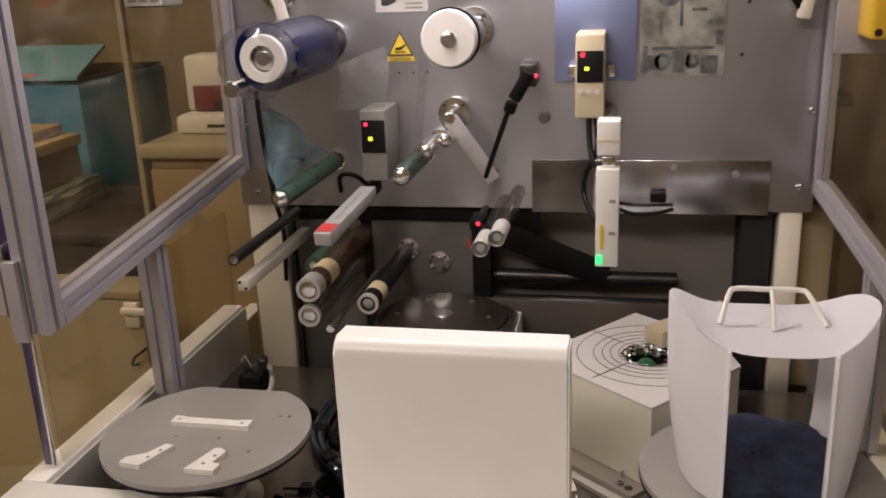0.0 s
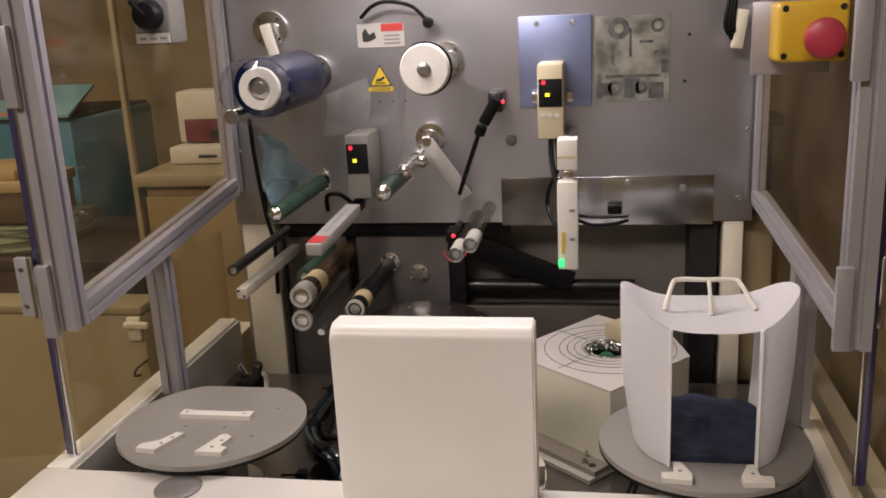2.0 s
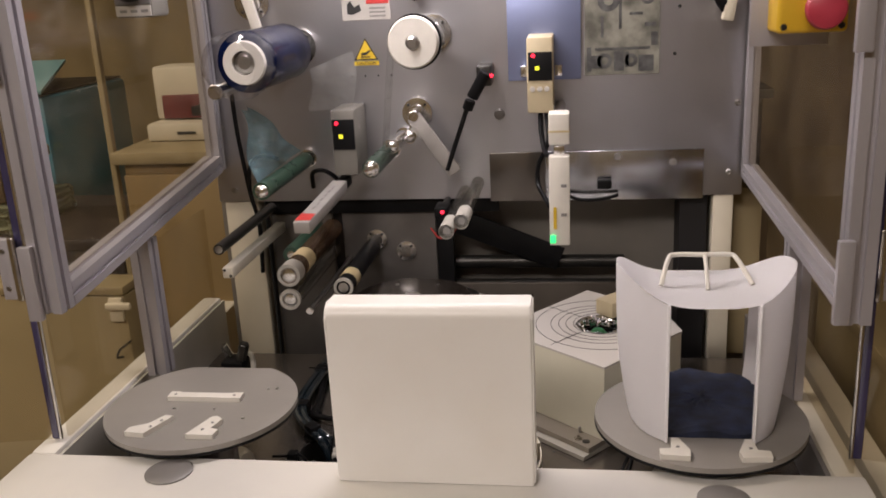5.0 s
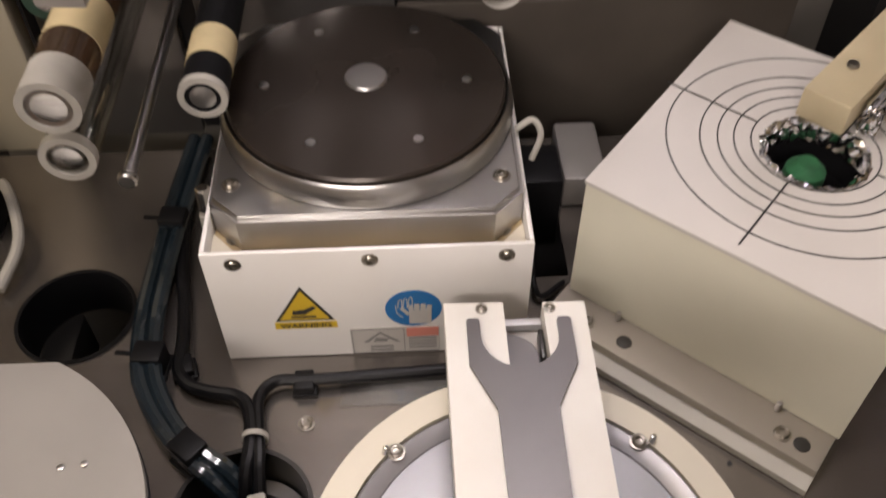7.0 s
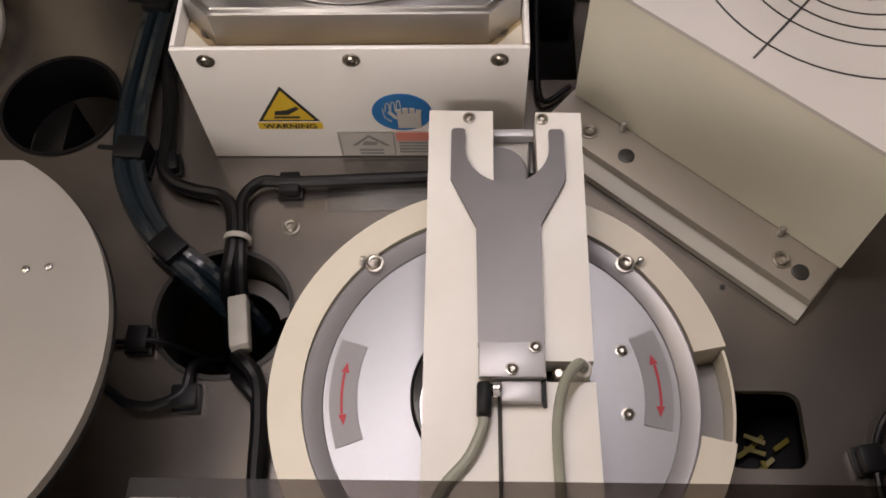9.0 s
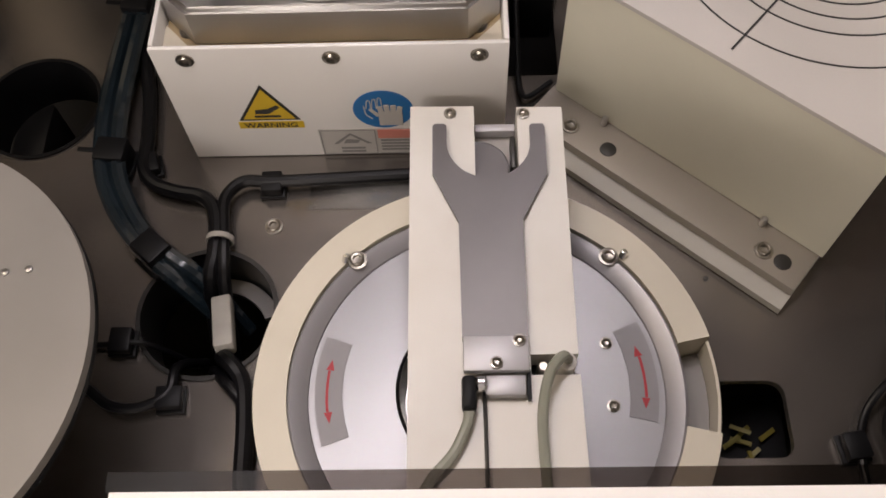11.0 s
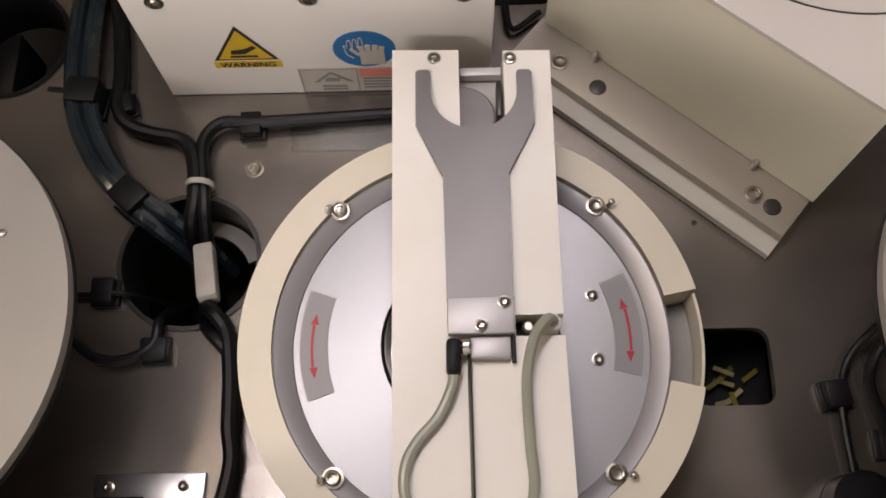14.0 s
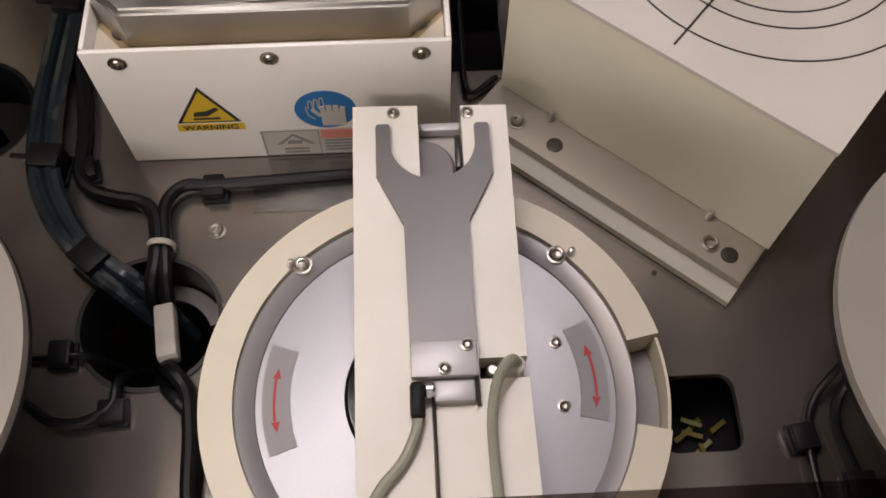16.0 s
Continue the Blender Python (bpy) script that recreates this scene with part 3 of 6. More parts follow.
# ---- side windows: aluminium extrusion frames with clear sheets ----
def extrusion(a, b, w, parent, name, turn=0.0):
    """Square aluminium profile from a to b with a groove down each face."""
    h = (Vector(b) - Vector(a)).length
    s, g, d = w / 2, w * 0.12, w * 0.17
    out = [(s, -s), (s, -g), (s - d, -g), (s - d, g), (s, g), (s, s), (g, s), (g, s - d), (-g, s - d), (-g, s), (-s, s), (-s, g), (-s + d, g), (-s + d, -g), (-s, -g), (-s, -s), (-g, -s), (-g, -s + d), (g, -s + d), (g, -s)]
    bm = slab(B(), [out], 0, h, along(a, b) @ Matrix.Rotation(radians(turn), 4, "Z"))
    return part(name, bm, ALU, parent, "aluminium extrusion", smooth=False)


def side_window(sign, xf, xb, zf, zb, wide=0.0195):
    w = tagged(new("window_1" if sign < 0 else "window_2"), "clear acrylic side guard in an aluminium extrusion frame", "window", kind="structure")
    extrusion((xf, -0.088, zf), (xf, -0.088, 0.80), 0.0195, w, "front_stile")
    extrusion((xb, 0.287, zb), (xb, 0.287, 0.80), wide * 0.82, w, "back_stile")
    extrusion((xf, -0.0775, zf + 0.010), (xb, 0.278, zb + 0.009), wide, w, "bottom_rail")
    px = (xf + xb) / 2 + sign * 0.006
    extrusion((px, 0.085, 0.0625 if sign < 0 else 0.0465), (px, 0.085, zf + 0.008), 0.020, w, "post")
    bm_ = B()
    vs = [bm_.verts.new(c) for c in ((xf - 0.0015, -0.078, zf + 0.021), (xb - 0.0015, 0.278, zb + 0.019), (xb - 0.0015, 0.278, 0.80), (xf - 0.0015, -0.078, 0.80))]
    f = bm_.faces.new(vs)
    r = bmesh.ops.extrude_face_region(bm_, geom=[f])
    bmesh.ops.translate(bm_, vec=(0.003, 0, 0), verts=[g for g in r["geom"] if isinstance(g, bmesh.types.BMVert)])
    part("pane", bm_, ACRYLIC, w, "clear acrylic sheet, slightly stained", smooth=False)
    lx = xb + sign * 0.026
    part("lower_pane", box(B(), lx - 0.0015, lx + 0.0015, -0.05, 0.29, 0.063 if sign < 0 else 0.047, zf - 0.016), ACRYLIC, w, "clear acrylic sheet, slightly stained", smooth=False)
    return w


side_window(-1, -0.2885, -0.2985, 0.196, 0.228)
side_window(1, 0.3075, 0.3035, 0.190, 0.208, 0.0150)


def front_door(sign, x, y, dx, dy):
    """Open front door: a clear sheet seen along its hinge edge."""
    d = tagged(new("door_1" if sign < 0 else "door_2"), "open clear acrylic front door on silver hinges", "door", kind="structure")
    a = math.degrees(math.atan2(dy, dx))
    L = math.hypot(dx, dy)
    m = pose(x, y, 0, 0, 0, a)
    part("pane", box(B(), 0.004, L, -0.0025, 0.0025, 0.064, 0.80, 0, m), ACRYLIC, d, "clear acrylic sheet", smooth=False)
    part("edge_strip", box(B(), -0.004, 0.0035, -0.0032, 0.0032, 0.064, 0.80, 0.001, m), ACRYLIC_EDGE, d, "dark polished sheet edge")
    # chrome rod imitates the highlight that runs along the sheet edge
    part("edge_glint", rod(B(), (x - sign * 0.0052, y - 0.003, 0.064), (x - sign * 0.0052, y - 0.003, 0.80), 0.0016), CHROME, d, "bright line along the sheet edge")
    for z in (0.222, 0.405):
        h = part("hinge", box(B(), -0.0060, 0.0060, -0.003, 0.003, -0.026, 0.026, 0.001, pose(x + sign * 0.010, y - 0.008, z)), ALU, d, "silver hinge")
        part("hinge_leaf", box(B(), -0.0055, 0.0055, -0.003, 0.003, -0.030, 0.030, 0.001, pose(x - sign * 0.034, y - 0.046, z)), ALU, h)
        part("hinge_pin", rod(B(), (x + sign * 0.002, y - 0.010, z - 0.027), (x + sign * 0.002, y - 0.010, z + 0.027), 0.0026), CHROME, h)
        for dz in (-0.016, 0.016):
            part("screw", lathe(B(), [(0, 0.0012), (0.0020, 0.0010), (0.0022, 0)], 12, facing(x + sign * 0.010, y - 0.0111, z + dz)), STEEL, h)
    return d


front_door(-1, -0.332, -0.055, -0.30, -0.06)
front_door(1, 0.330, -0.055, 0.30, -0.06)

# ---- white shield standing on the ledge ----
shield = thing("guard_shield", "white folded sheet-metal guard standing on the front ledge", "guard")
bm = B()
prof = [(-0.0806, 0.0625), (-0.0806, 0.2062)] + [(-0.0975 - 0.010 * math.sin(radians(a)), 0.1962 + 0.010 * math.cos(radians(a))) for a in range(0, 91, 15)] + [(-0.1075, 0.0625)]
loop0 = [bm.verts.new((-0.0665, y, z)) for y, z in prof]
loop1 = [bm.verts.new((0.0865, y, z)) for y, z in prof]
for k in range(len(prof)):
    j = (k + 1) % len(prof)
    bm.faces.new((loop0[k], loop0[j], loop1[j], loop1[k]))
bm.faces.new(loop0)
bm.faces.new(loop1)
bmesh.ops.bevel(bm, geom=[e for e in bm.edges if abs(e.verts[0].co.x - e.verts[1].co.x) < 1e-6], offset=0.0015, segments=2, affect="EDGES")
part("cover", bm, WHITE, shield)
part("edge_strip", box(B(), -0.0660, 0.0860, -0.0804, -0.0772, 0.2035, 0.2055), SMOKE, shield, "thin smoked plastic edge strip", smooth=False)


# ---- turntable plates ----
def plate_outline(r, flat):
    a = math.degrees(math.asin(flat / r))
    return circle(0, 0, r, 72, 180 - a, 360 + a)


def turntable(x, y, label):
    t = thing("turntable", label, "turntable", "turntables")
    t.location = (x, y, 0)
    bm = slab(B(), [plate_outline(0.0855, 0.0755)], 0.0700, 0.0745)
    part("plate", bm, PLATE, t, "grey round plate with one flat side", smooth=False)
    # black band just below the plate edge
    part("under_rim_band", slab(B(), [plate_outline(0.0858, 0.0758), plate_outline(0.0825, 0.0725)[::-1]], 0.0675, 0.0698), BLACK, t, "black band under the rim", smooth=False)
    part("column", lathe(B(), [(0.026, 0.0698), (0.026, 0.012), (0.040, 0.010), (0.040, 0.0005), (0, 0.0005)], 40), STEEL, t, "turned steel column")
    for sx, sy in ((0.052, 0.030), (0.060, 0.031), (0.048, -0.028), (0.030, 0.012), (-0.028, 0.012), (-0.022, -0.012), (0.016, -0.012)):
        part("dowel", lathe(B(), [(0.0013, 0), (0.0013, 0.0008), (0, 0.0012)], 10, pose(sx, sy, 0.0745)), STEEL, t)
    return t


left_table = turntable(-0.2180, -0.0052, "grey round turntable plate with white locating blocks")
right_table = turntable(0.2180, -0.010, "grey round turntable plate carrying the frosted cover")


def block(outline, parent, x, y, turn, z0=0.0745, h=0.0045, mirror=1):
    m = pose(x, y, 0, 0, 0, turn)
    b = part("locating_block", slab(B(), [[(px * mirror, py) for px, py in outline]], z0, z0 + h, m), NYLON, parent, "white nylon locating block", smooth=False)
    return b


L_SHAPE = [(-0.012, -0.016), (0.010, -0.016), (0.010, -0.009), (0.004, 0.000), (0.007, 0.014), (0.001, 0.016), (-0.006, 0.002)]
bar = block([(-0.0345, -0.006), (0.0345, -0.006), (0.0345, 0.005), (0.026, 0.005), (0.024, 0.0035), (-0.024, 0.0035), (-0.026, 0.005), (-0.0345, 0.005)], left_table, 0.0005, 0.008, 0)
for bx in (-0.028, 0.028):
    part("hole", lathe(B(), [(0, 0.0003), (0.0014, 0.0003), (0.0014, -0.0004)], 10, pose(bx, -0.001 + 0.008, 0.0790)), INK_GREY, left_table)
block([(-0.015, -0.014), (0.003, -0.016), (0.016, 0.016), (0.008, 0.017), (0.000, 0.002), (-0.014, -0.006)], left_table, -0.028, -0.050, 0)
block([(-0.012, -0.016), (0.012, -0.016), (0.013, -0.006), (0.006, -0.004), (0.010, 0.012), (0.004, 0.017), (-0.001, 0.016)], left_table, 0.024, -0.050, 0)
for bx, by in ((-0.019, -0.043), (-0.024, -0.054), (0.028, -0.045), (0.024, -0.057)):
    part("hole", lathe(B(), [(0, 0.0003), (0.0015, 0.0003), (0.0015, -0.0004)], 10, pose(bx, by, 0.0790)), INK_GREY, left_table)
for bx, mir in ((-0.026, 1), (0.032, -1)):
    block([(-0.012, -0.012), (0.010, -0.014), (0.011, -0.004), (0.004, 0.014), (-0.002, 0.014), (-0.003, -0.002), (-0.012, -0.003)], right_table, bx, -0.062, 0, mirror=mir)
    part("hole", lathe(B(), [(0, 0.0003), (0.0015, 0.0003), (0.0015, -0.0004)], 10, pose(bx + 0.002 * mir, -0.062, 0.0790)), INK_GREY, right_table)

# thin grey discs on the ledge, one under each plate
tagged(part("ledge_patch", lathe(B(), [(0, 0.0030), (0.016, 0.0028), (0.019, 0.0012), (0.019, 0)], 40, pose(-0.208, -0.103, 0.0622)), MACHINE_GREY), "flat round grey patch on the cream ledge under the plate", "pad")
tab2 = tagged(part("ledge_patch", lathe(B(), [(0, 0.0030), (0.016, 0.0028), (0.019, 0.0012), (0.019, 0)], 40, pose(0.222, -0.118, 0.0622)), MACHINE_GREY), "flat round grey patch on the cream ledge under the plate", "pad")

# frosted cover: an open-fronted barrel with a sagging top sheet and a handle
cover = thing("frosted_cover", "frosted acrylic barrel cover with an open front on the turntable", "cover")
CX, CY, CR = 0.2195, 0.002, 0.0695


def sag(x, y):
    u = abs((x - CX) / CR)
    return 0.1805 + 0.034 * u ** 3.2 - 0.009 * u ** 10 - 0.10 * (y - CY)


half, rear = 28.5, 42.0
for side in (-1, 1):
    bm = B()
    cols = []
    for k in range(29):
        a = radians(-90 + half + (180 - half - rear) * k / 28)
        x, y = CX + side * CR * math.cos(a), CY + CR * math.sin(a)
        top = sag(x, y)
        cols.append([bm.verts.new((CX + (x - CX) * (1 - 0.15 * (1 - j / 6) ** 2.8 * abs((x - CX) / CR) ** 2), y, 0.0755 + (top - 0.0755) * j / 6)) for j in range(7)])
    for a, b in zip(cols, cols[1:]):
        for j in range(6):
            bm.faces.new((a[j], b[j], b[j + 1], a[j + 1]))
    bmesh.ops.solidify(bm, geom=bm.faces[:], thickness=0.003 * side)
    part("side_wall", bm, FROST, cover, "curved frosted side wall")
bm = B()
grid = []
for i in range(25):
    x = CX + CR * 1.0 * math.sin(radians(-88 + 176 * i / 24))
    w = math.sqrt(max(0.0, CR ** 2 - (x - CX) ** 2))
    lo = max(-w, -CR * math.cos(radians(half)))
    grid.append([bm.verts.new((x, CY + lo + (w - lo) * j / 10, sag(x, CY + lo + (w - lo) * j / 10) + 0.0003)) for j in range(11)])
for a, b in zip(grid, grid[1:]):
    for j in range(10):
        bm.faces.new((a[j], b[j], b[j + 1], a[j + 1]))
bmesh.ops.solidify(bm, geom=bm.faces[:], thickness=-0.0025)
part("top", bm, FROST, cover, "sagging frosted top sheet")
for sx in (-1, 1):
    ex = CX + sx * CR * math.sin(radians(half))
    ey = CY - CR * math.cos(radians(half))
    part("edge_strip", box(B(), ex - 0.0012, ex + 0.0012, ey - 0.002, ey + 0.004, 0.0755, 0.1900, 0.0008), FROST, cover, "thicker sheet edge")
bm = B()
sweep(bm, [(CX - 0.034, CY - 0.004, 0.1855), (CX - 0.027, CY + 0.014, 0.2015), (CX - 0.021, CY + 0.020, 0.2040), (CX, CY + 0.020, 0.2040), (CX + 0.022, CY + 0.020, 0.2040), (CX + 0.028, CY + 0.014, 0.2015), (CX + 0.037, CY - 0.006, 0.1870)], 0.0020)
sweep(bm, [(CX + 0.003, CY + 0.019, 0.2035), (CX + 0.003, CY + 0.008, 0.195), (CX + 0.003, CY - 0.004, 0.1815)], 0.0017)
part("handle", bm, NYLON, cover, "white wire handle")
bm = B()
prng = random.Random(9)
rings_ = []
for i in range(9):
    q = i / 8
    ring = []
    for k in range(40):
        a = 2 * math.pi * k / 40
        rr = 0.0560 * q * (1 + (0.03 * math.sin(5 * a) + 0.02 * math.sin(9 * a + 1)) * q) / (math.cos(a) ** 6 + math.sin(a) ** 6) ** (1 / 6)
        py = max(-0.052, rr * math.sin(a)) * (1.15 if math.sin(a) > 0 else 1)
        fold = min(1.0, 0.0635 / max(1e-6, math.hypot(rr * math.cos(a), py)))
        ring.append(bm.verts.new((CX + rr * math.cos(a) * fold, CY + py * fold, 0.0790 + 0.0030 * (1 - q ** 8) + 0.0014 * math.sin(130 * rr * math.cos(a) + 2) * math.cos(110 * rr * math.sin(a)) + prng.uniform(0, 0.0022))))
    rings_.append(ring)
for a, b in zip(rings_, rings_[1:]):
    for k in range(40):
        bm.faces.new((a[k], a[(k + 1) % 40], b[(k + 1) % 40], b[k]))
low_ = [bm.verts.new((v.co.x, v.co.y, 0.0750)) for v in rings_[-1]]
for k in range(40):
    bm.faces.new((rings_[-1][k], rings_[-1][(k + 1) % 40], low_[(k + 1) % 40], low_[k]))
bmesh.ops.remove_doubles(bm, verts=rings_[0], dist=0.0005)
pad = part("navy_cloth", bm, NAVY)
tagged(pad, "dark navy cloth lying crumpled under the cover", "cloth")

# ---- rotary unit with the swing arm ----
unit = thing("rotary_unit", "round cream rotary unit with a satin aluminium disc", "machine unit")
gap0, gap1 = -13.3, 11.6
part("outer_ring", slab(B(), [arc_band(0, -0.002, 0.0745, 0.0870, gap1, 360 + gap0, 90)], 0.0005, 0.030), RING_CREAM, unit, "cream outer ring with a gap", smooth=False)
part("ring_gap_floor", slab(B(), [arc_band(0, -0.002, 0.0745, 0.0855, gap0 + 0.5, gap1 - 0.5, 12)], 0.0005, 0.014), MACHINE_GREY, unit, smooth=False)
part("ring_lip", slab(B(), [arc_band(0, -0.002, 0.0858, 0.0869, gap0 + 0.4, gap1 - 0.4, 12)], 0.0005, 0.027), RING_CREAM, unit, smooth=False)
part("inner_ring", lathe(B(), [(0.0668, 0.0255), (0.0671, 0.0264), (0.0700, 0.0284), (0.0733, 0.0297), (0.0742, 0.0292), (0.0742, 0.010)], 96, pose(0, -0.003, 0)), RING_GREY, unit, "satin aluminium clamp ring")
part("disc", slab(B(), [circle(0, -0.003, 0.0668, 96), circle(0, -0.003, 0.0335, 64)], 0.020, 0.0255), DISC, unit, "satin aluminium disc", smooth=False)
part("centre_bore", lathe(B(), [(0.0335, 0.0252), (0.0325, 0.0258), (0.032, 0.020), (0.031, 0.012), (0, 0.012)], 64, pose(0, -0.003, 0)), STEEL, unit, "dark-edged centre bore")
part("bore_seal", lathe(B(), [(0.0325, 0.0256), (0.0335, 0.0262), (0.0340, 0.0256)], 64, pose(0, -0.003, 0)), BLACK, unit, "thin black seal")
for sx, sy in ((-0.050, 0.050), (0.050, 0.050), (-0.050, -0.052), (0.050, -0.052)):
    screw(unit, sx, sy, 0.0298, 0.0029)
    part("set_pin", rod(B(), (sx * 1.10, sy * 1.0 - 0.0005, 0.0298), (sx * 1.10 + 0.0012, sy * 1.02, 0.0335), 0.0014, 10), CHROME, unit, "small bright pin")
for sx, sy in ((0.0465, 0.0150), (0.0472, -0.0100)):
    screw(unit, sx, sy, 0.0255, 0.0018, mat=SCREW, h=0.0012)
for k in range(5):
    a = radians(58 + 22 * k)
    if abs(math.cos(a)) > 0.4:
        screw(unit, 0.0905 * math.cos(a), -0.002 + 0.0905 * math.sin(a), 0.0005, 0.0016, mat=SCREW)
for sgn in (-1, 1):
    c0 = 180 if sgn < 0 else 0
    lo, hi = (-19.0, 20.0) if sgn < 0 else (-13.0, 23.5)
    tagb = part("direction_label", slab(B(), [arc_band(0, -0.002, 0.0540, 0.0645, c0 + lo, c0 + hi, 20)], 0.0256, 0.0259), LIGHT_GREY, unit, "grey curved direction label", smooth=False)
    c0 += 0.5 if sgn < 0 else 4.5
    bm = B()
    slab(bm, [arc_band(0, -0.003, 0.0593, 0.0603, c0 - 8.3, c0 + 7.3, 16)], 0.0260, 0.0262)
    for end, s2 in ((c0 + 11.5, 1), (c0 - 12.5, -1)):
        e, q = radians(end), radians(end - 4.0 * s2)
        tip = (0.0596 * math.cos(e), -0.003 + 0.0596 * math.sin(e))
        slab(bm, [[tip, (0.0612 * math.cos(q), -0.003 + 0.0612 * math.sin(q)), (0.0580 * math.cos(q), -0.003 + 0.0580 * math.sin(q))]], 0.0260, 0.0262)
    part("arrow", bm, ARROW_RED, tagb, "red double-headed arrow", smooth=False)

arm = thing("swing_arm", "white swing arm with a grey forked blade over the disc", "arm")
am = pose(0, 0, 0, 0, 0, 0.0)
ARM_Z = 0.056
body_outline = [(-0.0270, -0.135), (0.0335, -0.135), (0.0318, -0.0083), (0.0150, -0.0083), (0.0150, -0.0008), (0.0316, -0.0008), (0.0325, 0.1045), (0.0145, 0.1048), (0.0145, 0.066), (-0.0025, 0.066), (-0.0025, 0.1055), (-0.0280, 0.1060)]
part("beam", slab(B(), [body_outline], 0.038, ARM_Z, am), ARM_WHITE, arm, "white painted beam", smooth=False)
part("slot_floor", box(B(), 0.0152, 0.0312, -0.0082, -0.0010, 0.0385, 0.046), BLACK, arm, "black recess")
cu = [(0.0028 + 0.0163 * math.cos(radians(a)), 0.0868 - 0.0166 * math.sin(radians(a))) for a in range(0, 181, 12)]
fork = ([(0.0250, 0.0935), (0.0240, 0.0948), (0.0200, 0.0948), (0.0191, 0.0938)] + cu + [(-0.0135, 0.0945), (-0.0145, 0.0955), (-0.0180, 0.0955), (-0.0190, 0.0945), (-0.0190, 0.0725), (-0.0092, 0.0512), (-0.0085, 0.004), (0.0145, 0.004), (0.0148, 0.0518), (0.0250, 0.0718)])
part("fork_blade", slab(B(), [fork], ARM_Z + 0.0006, ARM_Z + 0.0026, am), GREY_ANOD, arm, "grey forked blade", smooth=False)
part("clamp_plate", box(B(), -0.0083, 0.0142, -0.0088, 0.0040, ARM_Z + 0.0028, ARM_Z + 0.0062, 0.0006), SATIN, arm, "satin clamp plate")
screw(arm, 0.0110, 0.0020, ARM_Z + 0.0062, 0.0017, mat=SCREW, h=0.0012)
screw(arm, 0.0030, -0.0060, ARM_Z + 0.0062, 0.0017, mat=SCREW, h=0.0012)
part("lower_clamp", box(B(), -0.0010, 0.0130, -0.0170, -0.0094, ARM_Z + 0.0004, ARM_Z + 0.0046, 0.0012), SATIN, arm, "satin clamp block")
part("elbow_fitting", box(B(), -0.0090, -0.0040, -0.0225, -0.0102, ARM_Z + 0.0004, ARM_Z + 0.0075, 0.0016), BLACK, arm, "black elbow air fitting")
part("fitting_nut", rod(B(), (-0.0042, -0.0130, ARM_Z + 0.0050), (-0.0006, -0.0130, ARM_Z + 0.0050), 0.0028, 12), CHROME, arm, "bright fitting nut")
# thin black bar stands in for the shade beside the fitting
part("shade_bar", box(B(), 0.0133, 0.0146, -0.0178, -0.0075, ARM_Z + 0.0004, ARM_Z + 0.0030), BLACK, arm)
part("socket", rod(B(), (0.0275, -0.0045, 0.046), (0.0275, -0.0045, 0.0595), 0.0030), NYLON, arm, "white hose socket")
part("socket", rod(B(), (0.0195, -0.0045, 0.046), (0.0195, -0.0045, 0.0545), 0.0022), SCREW, arm)
part("air_hose", sweep(B(), [(0.0275, -0.0042, 0.0600), (0.0250, -0.0050, 0.0645), (0.0205, -0.0110, 0.0645), (0.0178, -0.024, 0.0600), (0.0180, -0.045, 0.0590), (0.0185, -0.060, 0.0590), (0.0140, -0.078, 0.0590), (0.010, -0.110, 0.0590)], 0.0019), TUBE, arm, "clear greenish air hose")
part("air_hose", sweep(B(), [(-0.0065, -0.0222, 0.0600), (-0.0075, -0.0270, 0.0600), (-0.0120, -0.0360, 0.0590), (-0.0190, -0.0440, 0.0590), (-0.0228, -0.0520, 0.0590), (-0.0225, -0.062, 0.0590), (-0.0150, -0.075, 0.0590), (-0.010, -0.110, 0.0590)], 0.0019), TUBE, arm, "clear greenish air hose")
part("pull_rod", rod(B(), (-0.0012, -0.0140, 0.0580), (-0.0006, -0.125, 0.0580), 0.0007, 8), DARK_STEEL, arm, "thin dark rod")
screw(arm, -0.0120, 0.1020, 0.0561, 0.0019, h=0.0016)
screw(arm, 0.0170, 0.1012, 0.0561, 0.0019, h=0.0016)
part("pivot_column", lathe(B(), [(0.012, 0.0375), (0.012, 0.0122)], 32, pose(0, -0.003, 0)), STEEL, arm)
part("nose_roller", lathe(B(), [(0, 0.0500), (0.0125, 0.0500), (0.0132, 0.0492), (0.0132, 0.0430), (0, 0.0430)], 48, pose(-0.0020, 0.0800, 0)), GREY_ANOD, arm, "grey round roller between the prongs")
part("nose_floor", box(B(), -0.0023, 0.0143, 0.0665, 0.1005, 0.0385, 0.0420, 0.0005), LABEL_WHITE, arm, "pale plate under the roller")
part("nose_bar", box(B(), -0.0023, 0.0143, 0.0992, 0.1030, 0.0425, 0.0475, 0.0008), SATIN, arm, "satin cross bar")
part("nose_pin", box(B(), 0.0118, 0.0140, 0.0800, 0.0950, 0.0425, 0.0500, 0.0006), DARK_STEEL, arm)
part("arm_foot", box(B(), -0.020, 0.022, -0.134, -0.122, 0.0005, 0.0375, 0.002), MACHINE_GREY, arm)

# ---- heater box ----
heater = thing("heater_box", "white heater box with warning labels and a dark round plate", "heater")
HX0, HX1, HY = -0.131, 0.0118, 0.1205
part("front_plate", box(B(), HX0, HX1, HY, HY + 0.0022, 0.0005, 0.0765, 0.0008), WHITE, heater, "white front plate")
part("side_plate", box(B(), HX0, HX0 + 0.0022, HY + 0.0024, 0.279, 0.0005, 0.0765, 0.0008), WHITE, heater)
part("side_plate", box(B(), HX1 - 0.0022, HX1, HY + 0.0024, 0.279, 0.0005, 0.0765, 0.0008), WHITE, heater)
